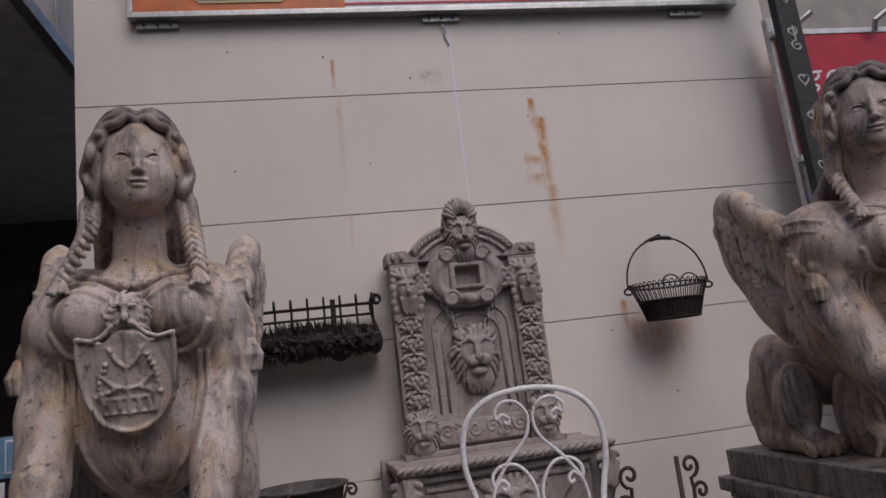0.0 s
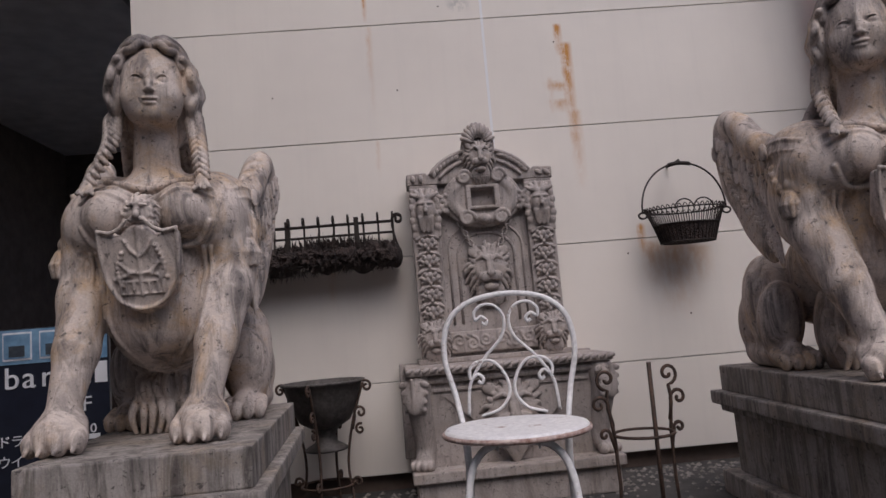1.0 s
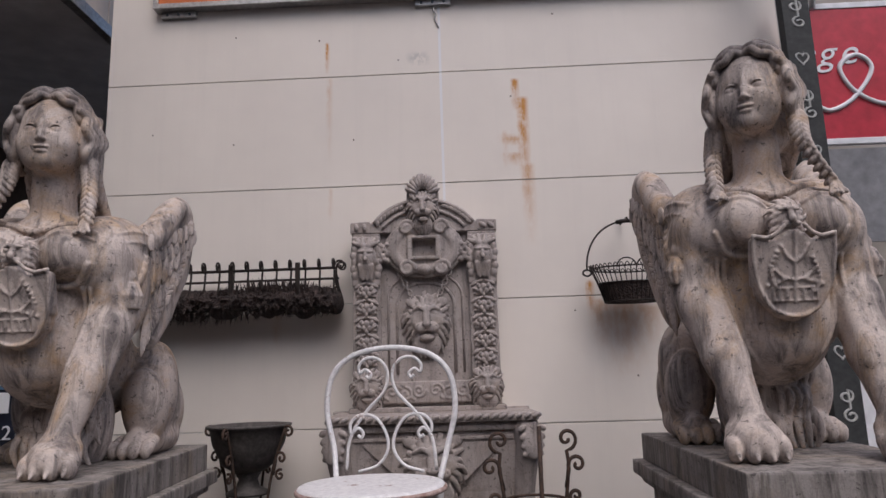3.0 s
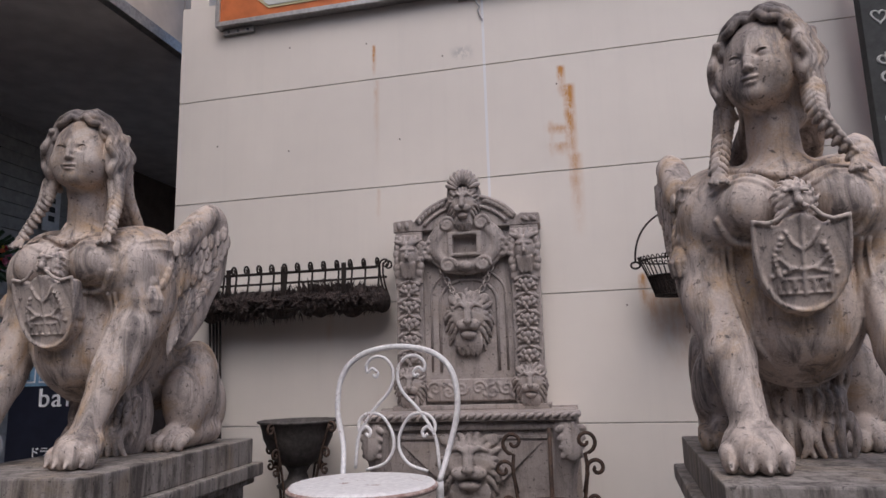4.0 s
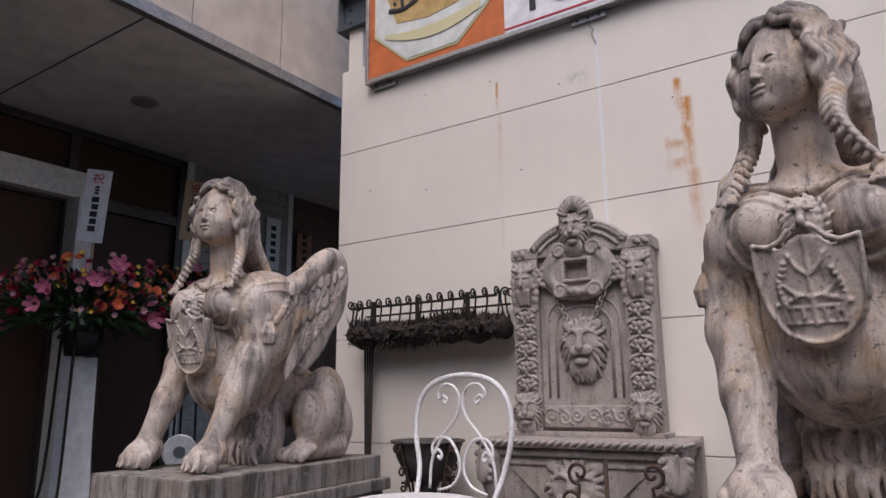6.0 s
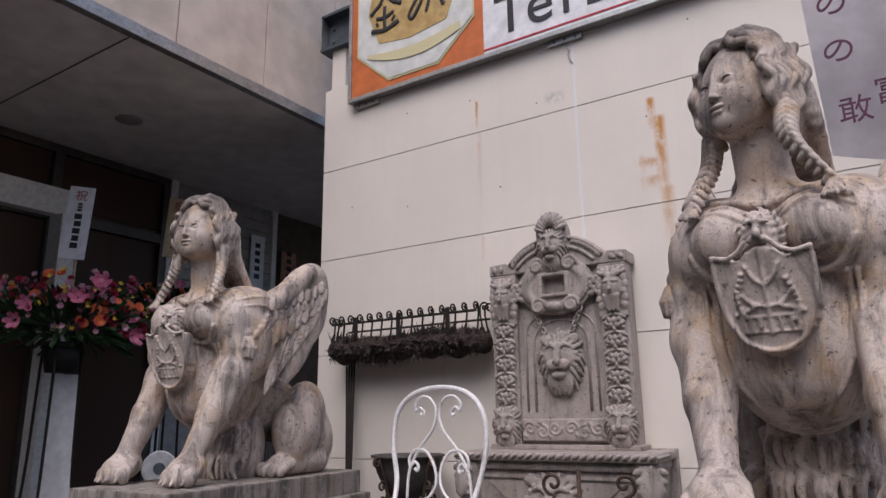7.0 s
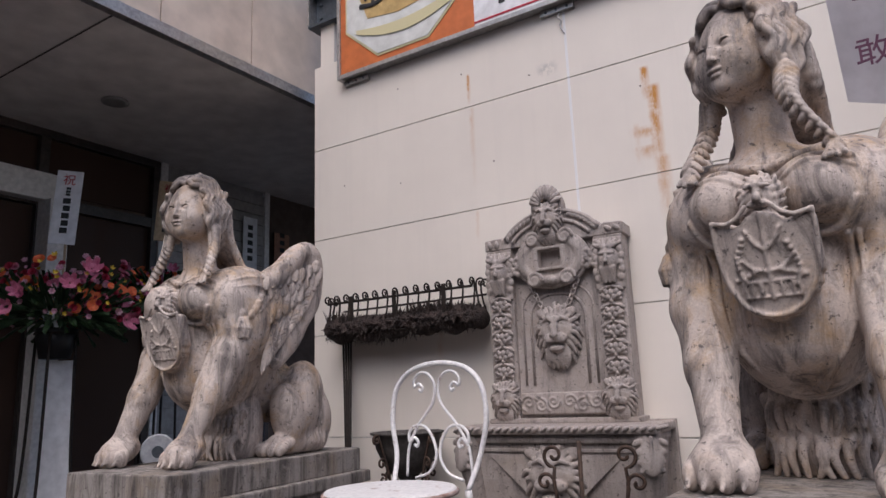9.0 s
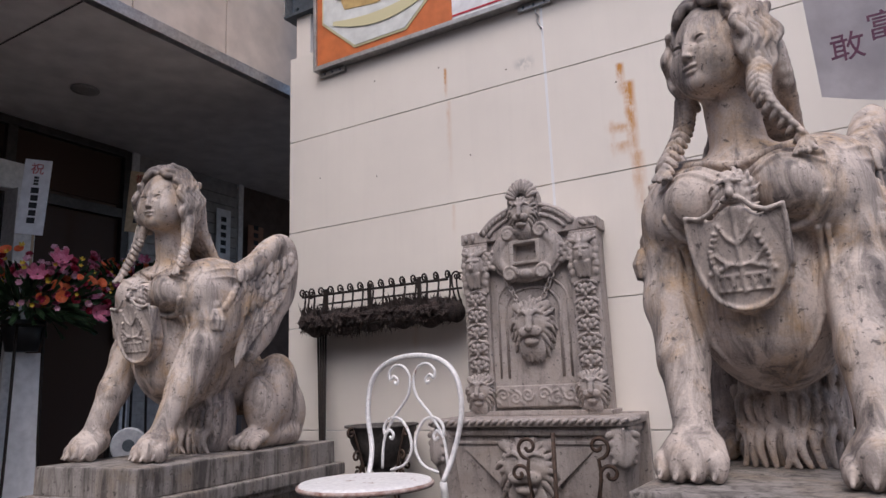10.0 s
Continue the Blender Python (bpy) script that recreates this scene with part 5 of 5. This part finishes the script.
for stroke, r in (([(-1.33, 3.12), (-1.22, 3.10), (-1.11, 3.13)], 0.016), ([(-1.29, 3.20), (-1.22, 3.19), (-1.15, 3.21)], 0.013), ([(-1.22, 3.27), (-1.225, 3.19), (-1.22, 3.10)], 0.015), ([(-1.34, 3.24), (-1.26, 3.30), (-1.22, 3.36), (-1.16, 3.29), (-1.09, 3.25)], 0.014), ([(-1.29, 3.17), (-1.275, 3.145)], 0.012), ([(-1.14, 3.18), (-1.165, 3.145)], 0.012), ([(-0.97, 3.24), (-1.03, 3.14), (-1.00, 3.11), (-0.94, 3.20), (-0.92, 3.26), (-0.88, 3.20), (-0.90, 3.12)], 0.012), ([(-0.80, 3.28), (-0.72, 3.29)], 0.012), ([(-0.75, 3.34), (-0.755, 3.22), (-0.79, 3.18), (-0.77, 3.12)], 0.013)):
    brush = part("brush_stroke", tube(bmesh.new(), [(p.x, 0.0, p.y) for p in bend([(a, b, 0) for a, b in stroke], 5)], r, 6), BLACK, sign, smooth=True)
    brush.matrix_basis = pose(0, -0.0425, 0) @ Matrix.Diagonal((1, 0.15, 1, 1))
letters("sign_lettering", "Tel", 0.36, BLACK, pose(-0.44, -0.030, 2.90, 90), sign, 0.002, 0.56)
for k in range(7):
    boxed("number_bar", (0.12 + 0.19 * k, -0.029, 2.79), (0.25 + 0.19 * k, -0.026, 3.02), BLACK, sign)
for lo, hi in (((-1.525, -0.04, 2.672), (1.62, 0.02, 2.70)), ((-1.525, -0.04, 3.95), (1.62, 0.02, 3.975)), ((-1.525, -0.04, 2.70), (-1.50, 0.02, 3.95)), ((1.60, -0.04, 2.70), (1.62, 0.02, 3.95))):
    boxed("sign_frame", lo, hi, ALU, sign, "", 0.003)
for x in (-1.40, -0.03, 1.33):
    br = boxed("bracket", (x - 0.095, 0.0, 2.636), (x + 0.095, 0.033, 2.672), ALU, sign, "", 0.003)
    for q in (-0.06, 0.0, 0.06):
        part("bolt", lathe(bmesh.new(), [(0.007, 0.0), (0.007, 0.006), (0.003, 0.008)], 8), STEEL_BLUE, br).matrix_basis = pose(x + q, 0.0, 2.652, 90)
cord = bend([(-0.015, -0.006, 2.63), (-0.028, -0.012, 2.60), (-0.012, -0.008, 2.575), (-0.02, -0.008, 2.55), (0.0, -0.006, 2.50)], 5)
tagged(part("cable", tube(bmesh.new(), cord, 0.004, 6), ALU, None, smooth=True), "short grey cable end under the wall sign", "cable")

# ---- menu board behind the statue ----
NAVY = mottled("dark_navy_print", (0.010, 0.012, 0.022), (0.018, 0.021, 0.036), 4, 0.35, bump=0.02)
BLUE = mottled("sky_blue_print", (0.10, 0.20, 0.33), (0.24, 0.40, 0.55), 7, 0.35, bump=0.02)
board = thing("menu_board", "navy standing menu board with blue photos and white lettering", "sign board", at=pose(-2.0, -0.45, 0, 0, 0, 6))
boxed("board", (-0.30, 0.0, 0.02), (0.26, 0.03, 0.83), NAVY, board, "", 0.004)
boxed("photo_strip", (-0.295, -0.004, 0.685), (0.255, 0.0, 0.825), BLUE, board)
for x in (-0.27, -0.14, 0.0, 0.13):
    boxed("photo_frame", (x - 0.005, -0.007, 0.70), (x + 0.105, -0.004, 0.815), WHITE, board)
    boxed("photo", (x, -0.010, 0.708), (x + 0.10, -0.007, 0.807), BLUE, board)
    boxed("photo_dark", (x + 0.02, -0.012, 0.715), (x + 0.08, -0.010, 0.76), STEEL_BLUE, board)
PRINT = blank("white_print", (0.72, 0.72, 0.74), 0.5)[0]
letters("lettering", "bar", 0.125, PRINT, pose(-0.145, -0.003, 0.625, 90), board, 0.003, 0.56)
for x in (0.075, 0.140, 0.205):
    boxed("print_block", (x, -0.003, 0.585), (x + 0.048, 0.0, 0.672), PRINT, board)
letters("lettering", "2F", 0.085, PRINT, pose(0.10, -0.003, 0.50, 90), board, 0.002, 0.62)
letters("lettering", "ドラフト", 0.052, PRINT, pose(-0.17, -0.003, 0.375, 90), board, 0.002, 0.95)
letters("lettering", "ウイ", 0.052, PRINT, pose(-0.17, -0.003, 0.295, 90), board, 0.002, 0.95)
letters("lettering", "50", 0.052, PRINT, pose(0.15, -0.003, 0.40, 90), board, 0.002, 0.62)
for z in (0.36, 0.28, 0.20, 0.14):
    boxed("print_bar", (0.07, -0.003, z), (0.22, 0.0, z + 0.02), PRINT, board)
for x in (-0.27, 0.23):
    part("foot", tube(bmesh.new(), [(x, -0.12, GZ + 0.01), (x, 0.015, 0.05), (x, 0.15, GZ + 0.01)], 0.012, 8), ALU, board)

# ---- congratulation flower stands ----
LEAF = mottled("dark_green_leaf", (0.012, 0.03, 0.012), (0.05, 0.10, 0.035), 14, 0.5)
YELLOW = mottled("yellow_petal", (0.55, 0.36, 0.03), (0.70, 0.50, 0.06), 30, 0.6)
PINK = mottled("pink_petal", (0.40, 0.06, 0.14), (0.60, 0.22, 0.32), 30, 0.6)
PALE_PINK = mottled("pale_pink_petal", (0.50, 0.24, 0.34), (0.65, 0.42, 0.48), 30, 0.6)
CORAL = mottled("orange_red_petal", (0.55, 0.07, 0.02), (0.72, 0.17, 0.05), 30, 0.6)
CRIMSON = mottled("crimson_petal", (0.22, 0.008, 0.025), (0.42, 0.02, 0.06), 30, 0.6)


def leaf_mesh(length, width):
    bm = bmesh.new()
    rows = []
    for k in range(5):
        t = k / 4
        w = width * math.sin(math.pi * min(0.98, 0.08 + 0.9 * t)) * 0.5
        rows.append([bm.verts.new((q * w, 0.12 * length * t * t * abs(q), length * t - (0 if q == 0 else 0.004))) for q in (-1, 0, 1)])
    for a, b in zip(rows, rows[1:]):
        for q in range(2):
            bm.faces.new((a[q], a[q + 1], b[q + 1], b[q]))
    return bm


def bloom_mesh(petals, r, rows=2, cup=0.5):
    """A round flower of curved petals."""
    bm = bmesh.new()
    for row in range(rows):
        for k in range(petals):
            u = 2 * math.pi * (k + 0.5 * row) / petals
            rr = r * (1 - 0.32 * row)
            for a, b in ((0.1, 0.55), (0.55, 1.0)):
                quad = []
                for q, e in ((a, -1), (a, 1), (b, 1), (b, -1)):
                    w = 0.42 * rr * math.sin(math.pi * (0.15 + 0.68 * q))
                    p = Vector((rr * q, e * w, rr * cup * q * q * (1 + row)))
                    quad.append(bm.verts.new(Matrix.Rotation(u, 3, "Z") @ p))
                bm.faces.new(quad)
    return bm


def as_mesh(name, bm, material):
    me = bpy.data.meshes.new(name)
    bm.to_mesh(me)
    bm.free()
    me.materials.append(material)
    return me


BLOOMS = [("carnation", as_mesh("carnation", bloom_mesh(9, 0.045, 3, 0.6), m)) for m in (CRIMSON, PINK)] + [("gerbera", as_mesh("gerbera", bloom_mesh(14, 0.055, 2, 0.2), CORAL)), ("lily", as_mesh("lily", bloom_mesh(6, 0.10, 1, 0.9), PINK)), ("freesia", as_mesh("freesia", bloom_mesh(5, 0.03, 1, 0.9), YELLOW)), ("stock_flower", as_mesh("stock_flower", bloom_mesh(6, 0.036, 2, 0.7), PALE_PINK))]
LEAVES = as_mesh("leaf", leaf_mesh(0.20, 0.035), LEAF)


def flower_stand(x, y, z, seed, size, label, placard, facing, paper, group="flower stands"):
    rnd = random.Random(seed)
    top = thing("flower_stand", label, "flower stand", group, pose(x, y, 0))
    part("pot", lathe(bmesh.new(), [(0.085, z - 0.42), (0.12, z - 0.24), (0.115, z - 0.24), (0.07, z - 0.40)], 24), BLACK, top, "black plastic flower pot", True)
    for k in range(4):
        u = math.pi / 4 + k * math.pi / 2
        cx, sy = math.cos(u), math.sin(u)
        part("leg", tube(bmesh.new(), bend([(0.11 * cx, 0.11 * sy, z - 0.26), (0.13 * cx, 0.13 * sy, 0.35), (0.17 * cx, 0.17 * sy, 0.10), (0.26 * cx, 0.26 * sy, GZ + 0.006)], 5), 0.009, 6), IRON, top, smooth=True)
    for zz, r in ((z - 0.27, 0.118), (0.12, 0.16)):
        part("ring", tube(bmesh.new(), [(r * math.cos(2 * math.pi * k / 24), r * math.sin(2 * math.pi * k / 24), zz) for k in range(24)], 0.006, 6, True), IRON, top)
    for k in range(int(380 * size)):
        u, v = rnd.uniform(0, 2 * math.pi), rnd.uniform(-0.45, 1.0)
        r = size * rnd.uniform(0.14, 0.36)
        ob = hung("leaf", LEAVES, None, top)
        d = Vector((math.cos(u), math.sin(u), v)).normalized()
        ob.matrix_basis = Matrix.Translation((r * d.x, r * d.y, z + 0.45 * r * d.z - 0.16)) @ (d + Vector((0, 0, rnd.uniform(-0.3, 0.4)))).to_track_quat("Z", "Y").to_matrix().to_4x4() @ Matrix.Rotation(rnd.uniform(0, 6), 4, "Z")
    for k in range(int(430 * size)):
        nm, me = rnd.choices(BLOOMS, (4, 3, 3, 1.2, 4, 4))[0]
        u, v = rnd.uniform(0, 2 * math.pi), rnd.uniform(-0.28, 1.0)
        d = Vector((math.cos(u), math.sin(u), v)).normalized()
        r = size * rnd.uniform(0.28, 0.52)
        ob = hung(nm, me, None, top)
        ob.matrix_basis = Matrix.Translation((r * d.x, r * d.y, z + 0.78 * r * d.z - 0.12)) @ (d + Vector((0.4, -0.4, 0.1))).to_track_quat("Z", "Y").to_matrix().to_4x4() @ Matrix.Scale(rnd.uniform(0.34, 0.62), 4)
    skirt = [(-0.085, 0.12), (0.10, 0.12), (0.085, z - 0.43), (-0.06, z - 0.43)]
    if size >= 1:
        part("white_panel", outline(bmesh.new(), skirt, 0.006), WHITE, top, "white panel between the legs").matrix_basis = pose(0.02, 0.02, 0, 0, 0, facing)
    if placard:
        pl = boxed("placard", (-0.075, -0.006, -0.24), (0.075, 0.006, 0.24), paper, top, "tall paper placard with vertical brush lettering", 0.002)
        pl.matrix_basis = pose(0.0, 0.0, z + 0.53, 0, 3, facing)
        part("placard_stick", tube(bmesh.new(), [(0, 0.012, z - 0.2), (0, 0.012, z + 0.5)], 0.008, 6), blank("pale_wood", (0.4, 0.3, 0.2), 0.6)[0], top)
        words("lettering", placard[0], 0.075, RED, pose(0, -0.008, 0.175, 90), pl, 0.001)
        for q, ch in enumerate(placard[1]):
            boxed("print_bar", (-0.022 + 0.004 * (q % 2), -0.008, 0.022 - 0.048 * q), (0.022, -0.006, 0.058 - 0.048 * q), BLACK, pl)
        for q in range(3):
            boxed("print_bar", (-0.012, -0.008, 0.075 + 0.02 * q), (0.014, -0.006, 0.09 + 0.02 * q), BLACK, pl)
    return top


flower_stand(-3.05, -0.90, 1.39, 11, 1.0, "bouquet stand of pink, coral and yellow flowers with white placard", ("祝", range(5)), 48, WHITE)
flower_stand(-3.38, 0.05, 1.62, 23, 0.62, "bouquet stand with pink flowers and a cream placard", ("祝", range(5)), 50, mottled("cream_red_placard", (0.62, 0.42, 0.24), (0.70, 0.55, 0.36), 9, 0.6))
flower_stand(-3.05, -1.95, 1.36, 31, 0.95, "bouquet stand with sunflowers and purple blooms", ("祝", range(5)), 55, WHITE)

# papers on the passage walls
for px, py, pz, w, hgt, rz, mat in ((-3.752, 1.21, 2.14, 0.085, 0.50, 90, WHITE), (-3.752, 1.62, 2.13, 0.10, 0.34, 90, mottled("reddish_poster", (0.25, 0.10, 0.06), (0.40, 0.22, 0.15), 8, 0.6))):
    ps = thing("poster", "narrow paper notice with dark lettering on the wall", "poster", at=pose(px, py, pz, 0, 0, rz))
    boxed("paper", (-w, -0.006, -hgt / 2), (w, 0.0, hgt / 2), mat, ps)
    for q in range(5):
        boxed("print_bar", (-0.03, -0.009, 0.13 - 0.075 * q), (0.03, -0.006, 0.175 - 0.075 * q), BLACK, ps)

# rods leaning behind the plinth
rods = thing("garden_rods", "thin black iron rods leaning on the wall behind the plinth", "garden stakes", at=pose(-1.345, -0.20, 0))
for k in range(4):
    part("rod", tube(bmesh.new(), [(0.022 * k, -0.02 * k, GZ), (-0.17 + 0.020 * k, 0.17, 1.0 + 0.02 * k)], 0.006, 6), IRON, rods)
disc = thing("round_plate", "grey-white round plate with a dark oval on a stake", "plate", at=pose(-2.05, -0.86, 0.44))
part("plate", lathe(bmesh.new(), [(0.085, 0.0), (0.09, 0.006), (0.082, 0.012)], 32), mottled("grey_white_plastic", (0.28, 0.29, 0.32), (0.38, 0.39, 0.42), 9, 0.5), disc).matrix_basis = pose(0, 0, 0, 90, 0, 40)
part("oval", lathe(bmesh.new(), [(0.030, 0.012), (0.030, 0.015)], 24), STEEL_BLUE, disc).matrix_basis = pose(0, 0, 0, 90, 0, 40)
part("stake", tube(bmesh.new(), [(0.01, 0.02, GZ - 0.44), (0.01, 0.02, 0.02)], 0.008, 6), IRON, disc)

# ---- chalk-painted post, red sign and flag ----
CHALK = blank("chalk_paint", (0.42, 0.42, 0.40), 0.9)[0]
POST = mottled("black_board_paint", (0.018, 0.019, 0.019), (0.045, 0.046, 0.045), 12, 0.75)
post = thing("painted_post", "black wooden post with pale chalk scrolls and hearts", "post", at=pose(1.695, -0.32, 0, 0, 0, 8) @ Matrix.Diagonal((1.55, 1.0, 1.25, 1.0)))
boxed("board", (-0.044, 0.0, GZ / 1.25), (0.044, 0.045, 3.1), POST, post, "", 0.003)
for k in range(17):
    z0 = 0.05 + 0.18 * k
    if k % 2:
        heart = [(0.020 * 16 / 16 * math.sin(u) ** 3, 0.0016 * (13 * math.cos(u) - 5 * math.cos(2 * u) - 2 * math.cos(3 * u) - math.cos(4 * u))) for u in [2 * math.pi * q / 28 for q in range(28)]]
        part("painted_heart", tube(bmesh.new(), [(x, -0.001, z0 + z) for x, z in heart], 0.0035, 5, True), CHALK, post)
    else:
        sc = spiral((-0.005, 0.03), 0.006, 0.024, 0, 1.2, 14) + spiral((0.005, -0.035), 0.024, 0.006, 1.6, 1.2, 14)
        part("painted_scroll", tube(bmesh.new(), [(x, -0.001, z0 + z) for x, z in sc], 0.0045, 5), CHALK, post)
red = thing("red_sign", "red shop sign with white script in a white frame", "sign", at=pose(1.715, -0.15, -0.055) @ Matrix.Scale(1.08, 4))
boxed("red_panel", (0.03, 0.0, 1.665), (1.2, 0.02, 2.29), RED, red)
for z in (1.64, 2.29):
    boxed("white_edge", (0.0, -0.005, z), (1.22, 0.025, z + 0.028), WHITE, red, "", 0.003)
boxed("grey_panel", (0.0, 0.0, 1.20), (1.22, 0.02, 1.62), mottled("grey_sign_panel", (0.17, 0.17, 0.18), (0.24, 0.24, 0.25), 6, 0.6), red)
boxed("white_panel", (0.0, -0.02, 0.1), (1.22, 0.0, 0.9), WHITE, red)
for x in (0.02, 1.20):
    boxed("frame_post", (x - 0.02, 0.025, 0.0), (x + 0.02, 0.06, 2.4), WHITE_METAL, red, "", 0.003)
letters("lettering", "nge", 0.17, PRINT, pose(0.03, -0.003, 2.07, 90), red, 0.002, 0.56, 0.35)
swash = bend([(0.09, 1.83, 0), (0.16, 1.80, 0), (0.27, 1.86, 0), (0.36, 1.99, 0), (0.30, 2.06, 0), (0.22, 2.00, 0), (0.28, 1.88, 0), (0.42, 1.82, 0), (0.55, 1.90, 0)], 8)
part("script_swash", tube(bmesh.new(), [(p.x, -0.003, p.y) for p in swash], 0.011, 6), PRINT, red, smooth=True)
part("script_dot", lathe(bmesh.new(), [(0.016, 0.0), (0.016, 0.004)], 16), PRINT, red).matrix_basis = pose(0.075, 0.0, 1.875, 90)
for x in (0.12, 0.55):
    part("clamp", tube(bmesh.new(), [(x, -0.03, 2.28), (x, -0.05, 2.33), (x + 0.06, -0.07, 2.37)], 0.014, 8), ALU, red)

PURPLE = blank("purple_print", (0.10, 0.022, 0.06), 0.7)[0]
flag = thing("banner_flag", "white upright banner with purple brush lettering on a pole", "flag", at=pose(0.478, -1.255, 0.272) @ Matrix.Scale(0.6, 4))
bm = bmesh.new()
grid = []
for i in range(25):
    row = []
    for j in range(41):
        u, v = i / 24, j / 40
        x = 1.185 + 0.50 * u
        z = 1.085 - 0.10 * u + 0.75 * v
        y = -2.0 + 0.035 * math.sin(6 * u + 3 * v) * (1 - 0.5 * u) + 0.02 * math.sin(11 * v + 2)
        row.append(bm.verts.new((x - 0.03 * v * (1 - u), y, z)))
    grid.append(row)
for a, b in zip(grid, grid[1:]):
    for k in range(40):
        bm.faces.new((a[k], b[k], b[k + 1], a[k + 1]))
CLOTH = mottled("thin_white_cloth", (0.56, 0.53, 0.56), (0.64, 0.61, 0.64), 9, 0.9, bump=0.3)
nt = CLOTH.node_tree
tr, mx = nt.nodes.new("ShaderNodeBsdfTranslucent"), nt.nodes.new("ShaderNodeMixShader")
tr.inputs[0].default_value = (0.65, 0.62, 0.65, 1)
mx.inputs[0].default_value = 0.45
nt.links.new(nt.nodes["Principled BSDF"].outputs[0], mx.inputs[1])
nt.links.new(tr.outputs[0], mx.inputs[2])
nt.links.new(mx.outputs[0], nt.nodes["Material Output"].inputs[0])
cloth_ob = part("cloth", bm, CLOTH, flag, "white cloth banner", True)
part("pole", tube(bmesh.new(), [(1.70, -2.0, (GZ - 0.272) / 0.6), (1.70, -2.0, 1.9)], 0.014, 8), WHITE_METAL, flag)
part("arm", tube(bmesh.new(), [(1.70, -2.0, 1.84), (1.15, -2.0, 1.835)], 0.009, 8), WHITE_METAL, flag)
for k, ch in enumerate("敢富"):
    words("lettering", ch, 0.046, PURPLE, pose(1.225 + 0.048 * k, -2.05, 1.125 + 0.02 * k, 90, 0, 0), flag, 0.001)
for k in range(3):
    words("lettering", "の", 0.046, PURPLE, pose(1.215, -2.05, 1.225 + 0.08 * k, 90, 20, 0), flag, 0.001)

# ---- plain walls that close the place, the one behind the camera unseen ----
# Added behind the camera to hold off low sky light and frontal fill.
tagged(boxed("wall_sky_blocker", (-14, -10.3, GZ), (14, -10.0, 6.0), mottled("plain_grey_blocker", (0.20, 0.19, 0.18), (0.26, 0.245, 0.23), 1.2, 0.8)), "unseen plain grey wall added to block the low sky", "wall", kind="structure")
tagged(boxed("wall_far_right", (1.85, 0.9, GZ), (14, 1.1, 3.6), mottled("plain_beige_facade", (0.30, 0.27, 0.24), (0.38, 0.35, 0.31), 1.2, 0.8)), "plain beige facade beyond the red sign", "wall", kind="structure")

# grit and dead leaves along the foot of the wall
rnd = random.Random(9)
bm = bmesh.new()
for k in range(900):
    x, y = rnd.uniform(-1.7, 1.8), -abs(rnd.gauss(0, 0.3)) - 0.01
    r = rnd.uniform(0.004, 0.014)
    p = [bm.verts.new((x + r * a * rnd.uniform(0.6, 1.2), y + r * q * rnd.uniform(0.6, 1.2), GZ + r * c)) for a, q, c in ((-1, -1, 0), (1, -1, 0), (1, 1, 0), (-1, 1, 0), (0, 0, 0.9))]
    for e in ((0, 1, 4), (1, 2, 4), (2, 3, 4), (3, 0, 4)):
        bm.faces.new([p[q] for q in e])
tagged(part("grit", bm, mottled("grey_grit", (0.10, 0.09, 0.08), (0.28, 0.25, 0.23), 40, 0.9), None), "loose grit and pebbles along the wall", "gravel", kind="stuff")
